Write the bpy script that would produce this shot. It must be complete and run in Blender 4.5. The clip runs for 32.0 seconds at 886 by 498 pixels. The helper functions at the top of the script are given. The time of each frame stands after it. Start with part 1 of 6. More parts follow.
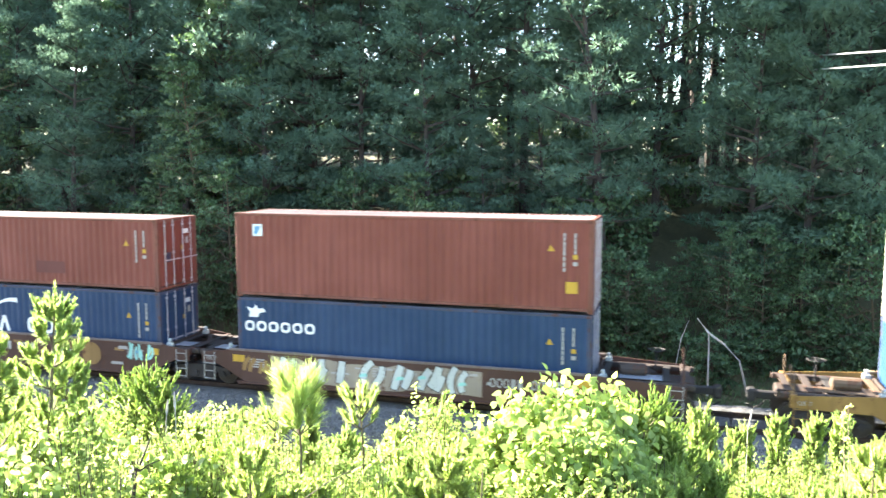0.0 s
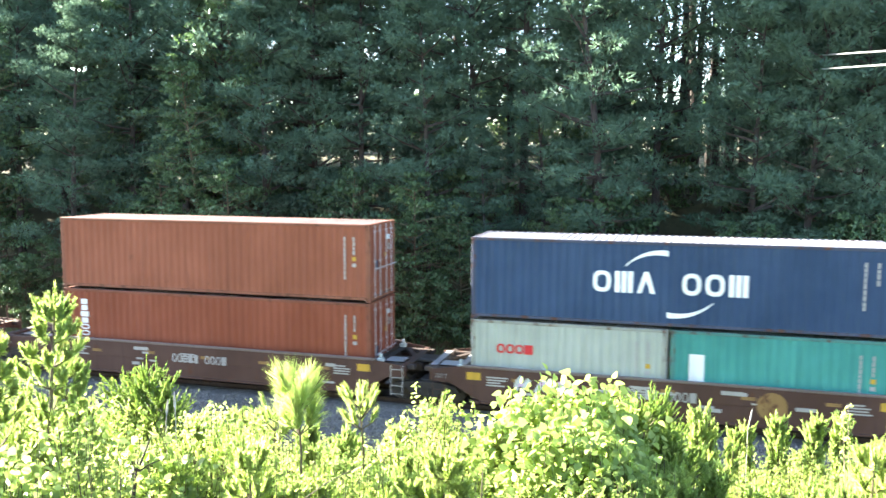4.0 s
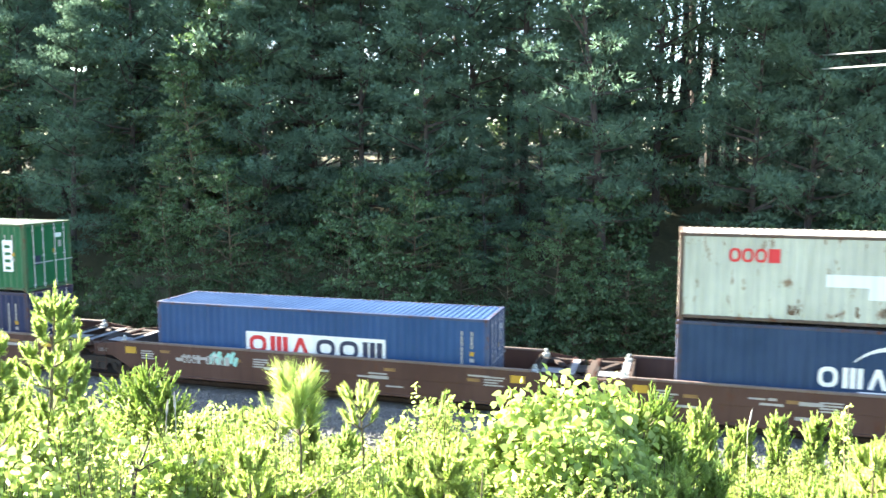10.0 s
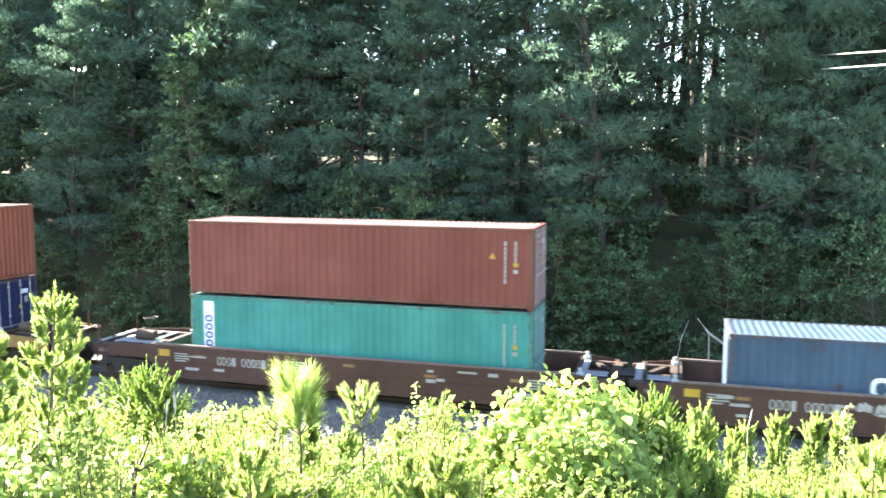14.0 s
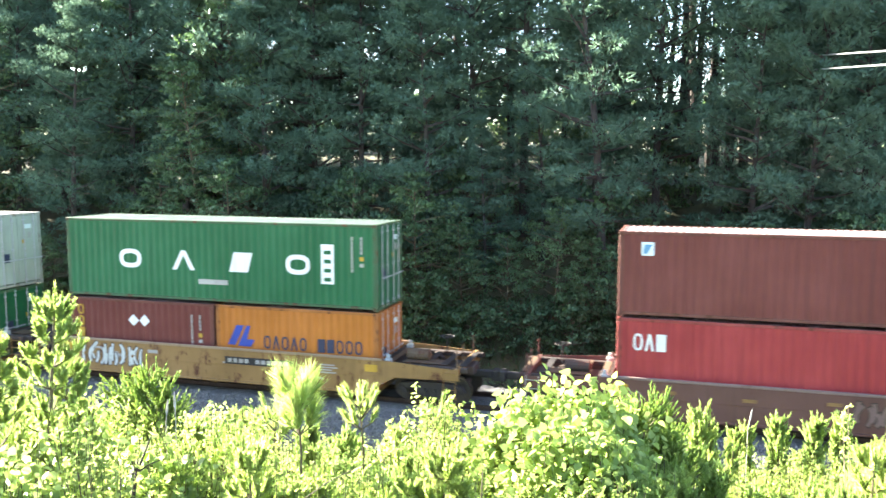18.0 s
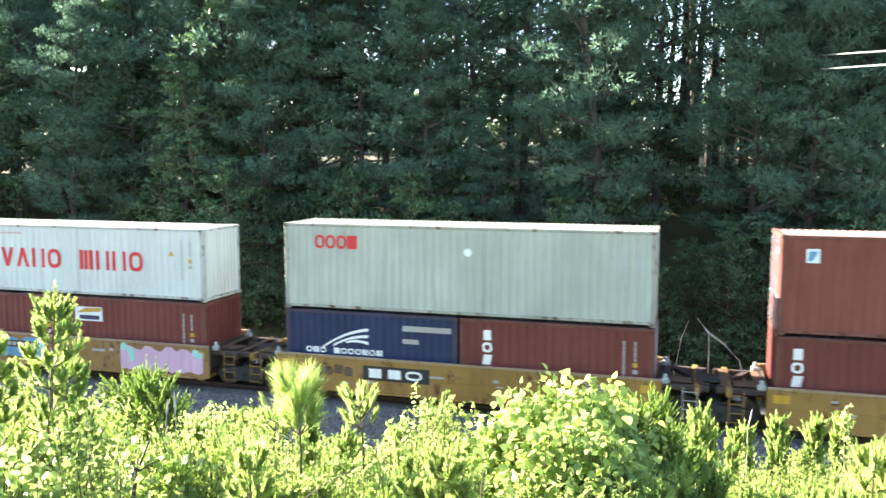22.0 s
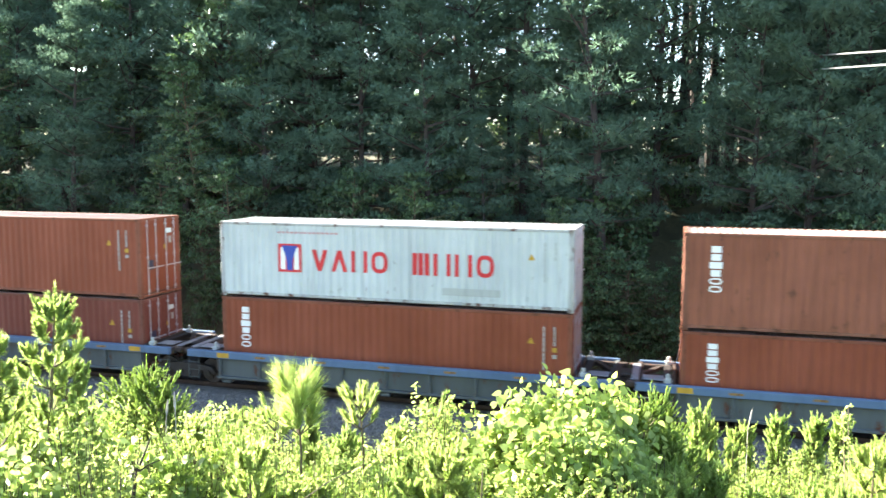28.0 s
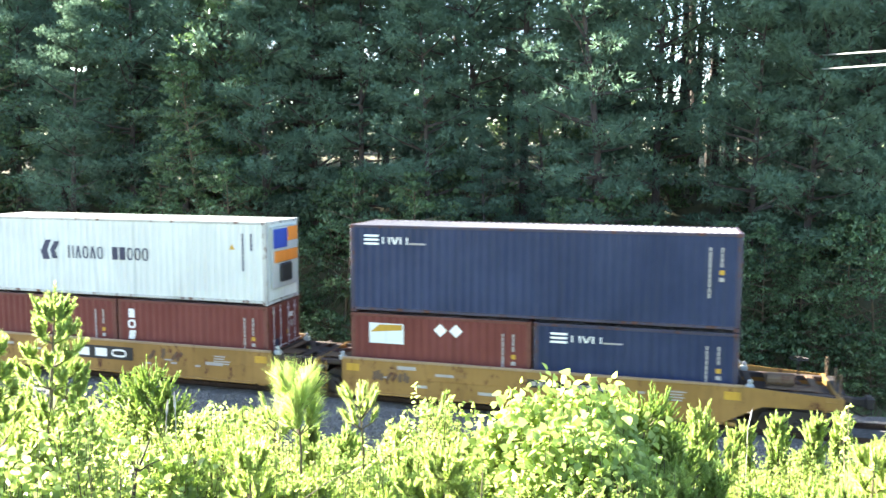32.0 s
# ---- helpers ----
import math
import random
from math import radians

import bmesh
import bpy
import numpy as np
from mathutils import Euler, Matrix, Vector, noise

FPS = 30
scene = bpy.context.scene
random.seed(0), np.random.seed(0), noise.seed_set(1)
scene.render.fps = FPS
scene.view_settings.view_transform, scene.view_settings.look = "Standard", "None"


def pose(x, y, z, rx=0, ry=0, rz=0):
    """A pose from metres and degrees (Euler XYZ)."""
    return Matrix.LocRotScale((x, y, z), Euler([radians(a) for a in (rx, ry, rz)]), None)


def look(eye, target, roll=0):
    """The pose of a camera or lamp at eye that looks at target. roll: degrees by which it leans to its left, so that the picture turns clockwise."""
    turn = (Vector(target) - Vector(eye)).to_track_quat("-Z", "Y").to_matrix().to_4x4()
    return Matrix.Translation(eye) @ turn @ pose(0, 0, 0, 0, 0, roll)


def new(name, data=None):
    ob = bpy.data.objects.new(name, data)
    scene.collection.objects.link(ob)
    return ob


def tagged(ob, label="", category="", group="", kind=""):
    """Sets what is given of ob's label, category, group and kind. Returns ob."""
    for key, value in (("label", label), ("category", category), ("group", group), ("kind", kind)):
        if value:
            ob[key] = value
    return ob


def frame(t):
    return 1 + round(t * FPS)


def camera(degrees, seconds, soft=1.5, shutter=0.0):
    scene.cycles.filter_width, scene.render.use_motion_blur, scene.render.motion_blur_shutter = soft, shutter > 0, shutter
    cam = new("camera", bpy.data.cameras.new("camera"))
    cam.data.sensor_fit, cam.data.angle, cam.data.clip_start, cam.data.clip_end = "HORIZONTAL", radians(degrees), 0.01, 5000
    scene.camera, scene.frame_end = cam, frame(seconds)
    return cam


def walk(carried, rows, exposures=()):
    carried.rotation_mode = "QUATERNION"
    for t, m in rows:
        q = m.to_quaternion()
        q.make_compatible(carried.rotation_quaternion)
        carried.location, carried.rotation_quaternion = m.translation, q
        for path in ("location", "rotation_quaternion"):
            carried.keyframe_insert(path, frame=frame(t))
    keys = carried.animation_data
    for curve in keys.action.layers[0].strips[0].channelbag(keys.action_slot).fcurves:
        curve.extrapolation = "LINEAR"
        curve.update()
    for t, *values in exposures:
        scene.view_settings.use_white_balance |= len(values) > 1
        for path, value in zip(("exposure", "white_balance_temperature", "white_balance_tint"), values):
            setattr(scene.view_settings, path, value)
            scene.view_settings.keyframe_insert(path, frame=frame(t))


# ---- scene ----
import functools

EYE = Vector((0.0, -25.85, 7.907))
YAW, PITCH, ROLL = radians(16.115), radians(6.165), 0.083
AHEAD = Vector((-math.sin(YAW) * math.cos(PITCH), math.cos(YAW) * math.cos(PITCH), -math.sin(PITCH)))
ASIDE = Vector((math.cos(YAW), math.sin(YAW), 0.0))
ABOVE = ASIDE.cross(AHEAD)
AIM = EYE + AHEAD
cam = camera(57.4, 32.0, soft=1.5, shutter=0.2)
walk(cam, [(0, look(EYE, AIM, ROLL)), (32, look(EYE, AIM, ROLL))], exposures=[(0, 3.9), (3, 3.82), (7, 3.94), (9, 3.8), (10, 3.76), (13, 3.95), (18, 3.84), (20, 3.65), (21, 3.65), (22, 3.48), (23.3, 3.42), (24.5, 3.8), (25.2, 3.86), (26.5, 3.75), (28, 3.46), (29, 3.46), (30, 3.64), (31, 3.62), (32, 3.82)])

# ---- light: a low sun down the line, a little behind the wood ----
SUN = Vector((-1.0, 0.28, 0.54)).normalized()
world = bpy.data.worlds.new("sky")
scene.world = world
world.use_nodes = True
sky = world.node_tree.nodes.new("ShaderNodeTexSky")
sky.sky_type, sky.sun_disc = "NISHITA", False
sky.sun_elevation = math.asin(SUN.z)
sky.sun_rotation = math.atan2(SUN.x, SUN.y)
sky.air_density, sky.dust_density = 1.0, 0.8
world.node_tree.nodes["Background"].inputs["Strength"].default_value = 0.066
world.node_tree.links.new(sky.outputs["Color"], world.node_tree.nodes["Background"].inputs["Color"])
lamp = bpy.data.lights.new("sun", "SUN")
lamp.energy, lamp.angle, lamp.color = 4.3, radians(0.5), (1.0, 0.93, 0.80)
new("sun", lamp).matrix_world = look(SUN * 80, (0, 0, 0))


# ---- materials ----
def nodes_of(name):
    m = bpy.data.materials.new(name)
    m.use_nodes = True
    t = m.node_tree
    return m, t, t.nodes["Principled BSDF"]


def noise_node(t, scale, detail=3.0, stretch=(1, 1, 1), rough=0.5):
    co = t.nodes.new("ShaderNodeTexCoord")
    mp = t.nodes.new("ShaderNodeMapping")
    mp.inputs["Scale"].default_value = stretch
    n = t.nodes.new("ShaderNodeTexNoise")
    n.inputs["Scale"].default_value, n.inputs["Detail"].default_value = scale, detail
    n.inputs["Roughness"].default_value = rough
    t.links.new(co.outputs["Object"], mp.inputs["Vector"])
    t.links.new(mp.outputs["Vector"], n.inputs["Vector"])
    return n


def ramp(t, src, lo, hi, a=(0, 0, 0, 1), b=(1, 1, 1, 1)):
    r = t.nodes.new("ShaderNodeValToRGB")
    r.color_ramp.elements[0].position, r.color_ramp.elements[1].position = lo, hi
    r.color_ramp.elements[0].color, r.color_ramp.elements[1].color = a, b
    t.links.new(src, r.inputs["Fac"])
    return r


def mixed(t, fac, a, b, kind="MIX"):
    x = t.nodes.new("ShaderNodeMix")
    x.data_type, x.blend_type = "RGBA", kind
    for key, v in ((0, fac), (6, a), (7, b)):
        if hasattr(v, "is_linked"):
            t.links.new(v, x.inputs[key])
        else:
            x.inputs[key].default_value = v
    return x.outputs[2]


def bumped(t, bsdf, height, strength, distance=0.01):
    b = t.nodes.new("ShaderNodeBump")
    b.inputs["Strength"].default_value, b.inputs["Distance"].default_value = strength, distance
    t.links.new(height, b.inputs["Height"])
    t.links.new(b.outputs["Normal"], bsdf.inputs["Normal"])


def rgb(c, k=1.0):
    return (min(c[0] * k, 1), min(c[1] * k, 1), min(c[2] * k, 1), 1)


RUST = (0.085, 0.032, 0.016, 1)


TONE = {}


def paint(name, c, rough=0.5, wear=0.62, fade=0.25, rust=RUST, metal=0.0):
    """Weathered paint: faded in broad patches, streaked downwards, with rust where it is worn through."""
    TONE[name] = c
    m, t, p = nodes_of(name)
    broad = noise_node(t, 0.55, 4)
    streak = noise_node(t, 1.0, 4, (5.0, 5.0, 0.35))
    speck = noise_node(t, 3.2, 6, (1, 1, 0.45), 0.7)
    col = mixed(t, ramp(t, broad.outputs[0], 0.3, 0.75).outputs[0], rgb(c, 1 - fade * 0.5), rgb((c[0] * 1.08 + 0.012, c[1] * 1.08 + 0.012, c[2] * 1.08 + 0.012), 1 + fade * 0.35))
    col = mixed(t, ramp(t, streak.outputs[0], 0.50, 0.85).outputs[0], col, rgb((c[0] * 0.74 + 0.006, c[1] * 0.74 + 0.006, c[2] * 0.74 + 0.006)))
    col = mixed(t, ramp(t, speck.outputs[0], wear, wear + 0.09).outputs[0], col, rust)
    t.links.new(col, p.inputs["Base Color"])
    p.inputs["Roughness"].default_value, p.inputs["Metallic"].default_value = rough, metal
    p.inputs["Specular IOR Level"].default_value = 0.5 if rough < 0.45 else 0.28
    fine = noise_node(t, 18, 3)
    bumped(t, p, fine.outputs[0], 0.12, 0.01)
    return m


def plain(name, c, rough=0.6, scale=6.0, spread=0.3, bump=0.2, metal=0.0):
    m, t, p = nodes_of(name)
    a, b = noise_node(t, scale, 5), noise_node(t, scale * 7, 3)
    col = mixed(t, ramp(t, a.outputs[0], 0.3, 0.7).outputs[0], rgb(c, 1 - spread), rgb(c, 1 + spread))
    col = mixed(t, ramp(t, b.outputs[0], 0.35, 0.75).outputs[0], col, rgb(c, 0.75))
    t.links.new(col, p.inputs["Base Color"])
    p.inputs["Roughness"].default_value, p.inputs["Metallic"].default_value = rough, metal
    bumped(t, p, b.outputs[0], bump, 0.02)
    return m


def leafy(name, dark, light, shine=0.45, glow=0.45, thin=(1.4, 1.6, 0.85), gloss=0.5):
    """Leaves: gloss above, light coming through from behind; each leaf and each plant a little different."""
    m, t, p = nodes_of(name)
    geo, info = t.nodes.new("ShaderNodeNewGeometry"), t.nodes.new("ShaderNodeObjectInfo")
    col = mixed(t, geo.outputs["Random Per Island"], rgb(dark), rgb(light))
    col = mixed(t, ramp(t, info.outputs["Random"], 0.0, 1.0).outputs[0], col, mixed(t, 0.35, col, rgb((light[0] * 1.1, light[1] * 0.97, light[2] * 0.8))))
    t.links.new(col, p.inputs["Base Color"])
    p.inputs["Roughness"].default_value = shine
    p.inputs["Specular IOR Level"].default_value = gloss
    tr = t.nodes.new("ShaderNodeBsdfTranslucent")
    t.links.new(mixed(t, 1.0, col, rgb(thin), "MULTIPLY"), tr.inputs["Color"])
    mx = t.nodes.new("ShaderNodeMixShader")
    mx.inputs[0].default_value = glow
    t.links.new(p.outputs[0], mx.inputs[1])
    t.links.new(tr.outputs[0], mx.inputs[2])
    t.links.new(mx.outputs[0], t.nodes["Material Output"].inputs["Surface"])
    return m


M_SOIL = plain("soil", (0.075, 0.072, 0.035), 0.95, 0.7, 0.45, 0.8)
M_BALLAST = plain("ballast", (0.128, 0.124, 0.118), 0.9, 9.0, 0.5, 1.0)
M_STONE = plain("ballast_stone", (0.165, 0.158, 0.15), 0.85, 5.0, 0.55, 0.4)
M_TIE = plain("tie", (0.035, 0.028, 0.023), 0.9, 3.0)
M_RAIL = plain("rail", (0.075, 0.052, 0.042), 0.5, 4.0, 0.3, 0.1, 0.7)
M_IRON = plain("dark_iron", (0.035, 0.03, 0.028), 0.7, 3.0, 0.4, 0.4, 0.2)
M_WHEEL = plain("wheel_steel", (0.06, 0.05, 0.045), 0.6, 3.0, 0.4, 0.2, 0.5)
M_BARK = plain("pine_bark", (0.052, 0.042, 0.036), 0.95, 3.0, 0.5, 1.0)
M_TWIG = plain("twig", (0.11, 0.085, 0.05), 0.9, 8.0)
M_TWIG_DARK = plain("dark_twig", (0.045, 0.032, 0.024), 0.9, 8.0)
M_DEAD = plain("dead_wood", (0.42, 0.38, 0.34), 0.9, 6.0)
M_WIRE = plain("cable", (0.55, 0.55, 0.55), 0.35, 5.0, 0.1, 0.0, 0.6)
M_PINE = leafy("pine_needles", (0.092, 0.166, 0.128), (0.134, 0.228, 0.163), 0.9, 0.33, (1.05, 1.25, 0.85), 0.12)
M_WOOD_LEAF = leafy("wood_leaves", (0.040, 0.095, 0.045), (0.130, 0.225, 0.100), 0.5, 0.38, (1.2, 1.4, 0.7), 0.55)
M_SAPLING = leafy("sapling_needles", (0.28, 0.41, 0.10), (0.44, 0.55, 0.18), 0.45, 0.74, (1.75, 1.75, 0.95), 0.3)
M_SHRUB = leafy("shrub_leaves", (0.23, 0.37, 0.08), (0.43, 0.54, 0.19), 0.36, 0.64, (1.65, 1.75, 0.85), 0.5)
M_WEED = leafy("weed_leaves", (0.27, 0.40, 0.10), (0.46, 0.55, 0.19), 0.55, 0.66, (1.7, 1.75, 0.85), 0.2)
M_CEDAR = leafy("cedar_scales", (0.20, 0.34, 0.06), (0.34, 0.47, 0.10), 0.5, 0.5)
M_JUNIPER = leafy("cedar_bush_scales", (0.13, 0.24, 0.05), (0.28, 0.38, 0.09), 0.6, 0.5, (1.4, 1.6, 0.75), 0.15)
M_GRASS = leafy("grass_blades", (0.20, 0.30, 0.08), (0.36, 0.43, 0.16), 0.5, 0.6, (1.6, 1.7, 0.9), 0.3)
M_WHITE = paint("white_lettering", (0.74, 0.74, 0.72), 0.5, 0.78, 0.1)
M_OFFWHITE = paint("worn_white_stencil", (0.34, 0.32, 0.30), 0.6, 0.66, 0.3)
M_YELLOW = paint("yellow_patch", (0.44, 0.26, 0.03), 0.5, 0.66, 0.3)
M_RED = paint("red_lettering", (0.52, 0.03, 0.035), 0.5, 0.85, 0.1)
M_FADED_RED = paint("faded_red_lettering", (0.45, 0.22, 0.22), 0.5, 0.8, 0.2)
M_ORANGE = paint("orange_lettering", (0.62, 0.20, 0.03), 0.5, 0.85, 0.1)
M_BLUE = paint("blue_lettering", (0.03, 0.06, 0.30), 0.5, 0.85, 0.1)
M_INK = paint("dark_lettering", (0.03, 0.035, 0.07), 0.5, 0.9, 0.1)
M_BLACK = paint("black_panel", (0.02, 0.02, 0.022), 0.5, 0.85, 0.1)
M_ROD = paint("galvanised_rod", (0.44, 0.42, 0.46), 0.4, 0.75, 0.2, RUST, 0.4)
M_DECK = paint("worn_deck_steel", (0.30, 0.31, 0.34), 0.45, 0.58, 0.4, RUST, 0.2)
M_DIRT = paint("dirty_patch", (0.115, 0.035, 0.028), 0.7, 0.8, 0.3)
M_PALE = paint("clean_patch", (0.62, 0.66, 0.66), 0.5, 0.9, 0.1)
M_GREYPATCH = paint("grey_repair_patch", (0.36, 0.38, 0.36), 0.5, 0.9, 0.1)
M_MINT = paint("mint_spray_paint", (0.28, 0.55, 0.48), 0.6, 0.75, 0.2)
M_PINK = paint("pink_spray_paint", (0.55, 0.36, 0.48), 0.6, 0.75, 0.2)
M_SPRAY = paint("grey_white_spray_paint", (0.48, 0.50, 0.47), 0.6, 0.70, 0.3)
M_CHALK = paint("faded_chalky_spray_paint", (0.175, 0.110, 0.095), 0.65, 0.66, 0.4)
M_SPRAYTAN = paint("tan_grey_spray_paint", (0.27, 0.22, 0.17), 0.6, 0.62, 0.4)
M_SPRAYBLUE = paint("blue_spray_paint", (0.10, 0.24, 0.38), 0.6, 0.72, 0.2)


# ---- shapes ----
class Shape:
    """Corners and faces that become one mesh."""

    def __init__(self):
        self.v, self.f = [], []

    def add(self, v, f):
        n = len(self.v)
        self.v.extend(tuple(p) for p in v)
        self.f.extend(tuple(i + n for i in q) for q in f)
        return self

    def box(self, x0, x1, y0, y1, z0, z1):
        v = [(x, y, z) for x in (x0, x1) for y in (y0, y1) for z in (z0, z1)]
        return self.add(v, [(0, 1, 3, 2), (4, 6, 7, 5), (0, 4, 5, 1), (2, 3, 7, 6), (0, 2, 6, 4), (1, 5, 7, 3)])

    def cbox(self, x0, x1, y0, y1, z0, z1, c=0.015):
        """A box with chamfered edges."""
        c = min(c, (x1 - x0) * 0.4, (y1 - y0) * 0.4, (z1 - z0) * 0.4)
        bm = bmesh.new()
        bmesh.ops.create_cube(bm, size=1)
        for q in bm.verts:
            q.co = Vector(((x0 + x1) / 2 + q.co.x * (x1 - x0), (y0 + y1) / 2 + q.co.y * (y1 - y0), (z0 + z1) / 2 + q.co.z * (z1 - z0)))
        bmesh.ops.bevel(bm, geom=bm.edges[:], offset=c, segments=1, affect="EDGES")
        bm.verts.index_update()
        self.add([q.co for q in bm.verts], [[q.index for q in f.verts] for f in bm.faces])
        bm.free()
        return self

    def slab(self, outline, y0, y1):
        """An outline in x and z, given thickness along y."""
        n = len(outline)
        v = [(x, y0, z) for x, z in outline] + [(x, y1, z) for x, z in outline]
        f = [tuple(range(n)), tuple(range(2 * n - 1, n - 1, -1))]
        f += [(i, i + n, (i + 1) % n + n, (i + 1) % n) for i in range(n)]
        return self.add(v, f)

    def tube(self, pts, radii, sides=6, cap=True):
        pts = [Vector(p) for p in pts]
        rings = []
        for i, p in enumerate(pts):
            d = (pts[min(i + 1, len(pts) - 1)] - pts[max(i - 1, 0)]).normalized()
            a = d.orthogonal().normalized()
            b = d.cross(a)
            rings.append([p + (a * math.cos(k * math.tau / sides) + b * math.sin(k * math.tau / sides)) * radii[i] for k in range(sides)])
        v = [q for r in rings for q in r]
        f = [(i * sides + k, i * sides + (k + 1) % sides, (i + 1) * sides + (k + 1) % sides, (i + 1) * sides + k) for i in range(len(pts) - 1) for k in range(sides)]
        if cap:
            f += [tuple(range(sides))[::-1], tuple(range((len(pts) - 1) * sides, len(pts) * sides))]
        return self.add(v, f)

    def wheel(self, x, z, y0, y1, r, n=20):
        return self.tube([(x, y0, z), (x, y1, z)], [r, r], n)

    def mesh(self, name):
        me = bpy.data.meshes.new(name)
        me.from_pydata(self.v, [], self.f)
        bm = bmesh.new()
        bm.from_mesh(me)
        bmesh.ops.recalc_face_normals(bm, faces=bm.faces[:])
        bm.to_mesh(me)
        bm.free()
        me.materials.append(None)
        return me


def part(name, shape, material, parent=None, label="", at=None, smooth=False):
    """One mesh object, from a Shape or a mesh that several parts share, under a thing or a part."""
    me = shape.mesh(name) if isinstance(shape, Shape) else shape
    if smooth:
        me.shade_smooth()
    ob = new(name, me)
    ob.material_slots[0].link = "OBJECT"
    ob.material_slots[0].material = material
    if parent is not None:
        ob.parent = parent
    if at is not None:
        ob.matrix_basis = at
    if label:
        ob["label"] = label
    if parent is not None and name == "stem" and parent.get("category") in ("weed", "bush", "shrub"):
        ob["kind"] = "stuff"
    if name in ("stencil", "logo", "panel_marking", "graffiti", "graffiti_rim", "graffiti_detail", "load_stencil", "rust_streak", "wording"):
        ob["kind"] = "stuff"
    return ob


def thing(name, label, category, group="", kind="", at=None):
    ob = new(name)
    ob.empty_display_size = 0.3
    if at is not None:
        ob.matrix_basis = at
    return tagged(ob, label, category, group, kind)


MESHES = {}


def shared(key, make):
    """A mesh that is made once for each key."""
    if key not in MESHES:
        MESHES[key] = make().mesh(key[0])
    return MESHES[key]


# ---- the ground, the line and its bed ----
PROFILE = [(-1500, 7), (-60, 6.4), (-27.5, 6.05), (-25, 5.75), (-22, 5.2), (-19, 4.3), (-15, 2.9), (-11, 1.3), (-8, 0.05), (-6.6, -0.72), (-5.2, -0.98), (5.0, -0.98), (6.4, -0.45), (9, 1.4), (13, 4.2), (18, 6.4), (26, 7.4), (45, 8.8), (70, 11.2), (140, 14), (400, 17), (1500, 20)]


def ground_z(x, y):
    for (a, za), (b, zb) in zip(PROFILE, PROFILE[1:]):
        if y <= b:
            z = za + (zb - za) * (y - a) / (b - a)
            break
    if abs(y) > 5.2:
        z += 0.22 * noise.noise((x * 0.18, y * 0.25, 0)) + 0.07 * noise.noise((x * 0.9, y * 0.9, 3))
    return z


def build_ground():
    ys = [-1500, -400, -120, -60, -40, -32] + [-28 + 0.75 * i for i in range(0, 80)] + [36, 44, 60, 90, 150, 300, 700, 1500]
    xs = [-1500, -600, -250, -130, -95] + [-75 + 1.25 * i for i in range(0, 88)] + [45, 70, 130, 300, 700, 1500]
    v = [(x, y, ground_z(x, y)) for x in xs for y in ys]
    n = len(ys)
    f = [(i * n + j, (i + 1) * n + j, (i + 1) * n + j + 1, i * n + j + 1) for i in range(len(xs) - 1) for j in range(n - 1)]
    tagged(part("ground", Shape().add(v, f), M_SOIL, smooth=True), "dark earth bank with leaf litter and thin grass", "ground", kind="structure")


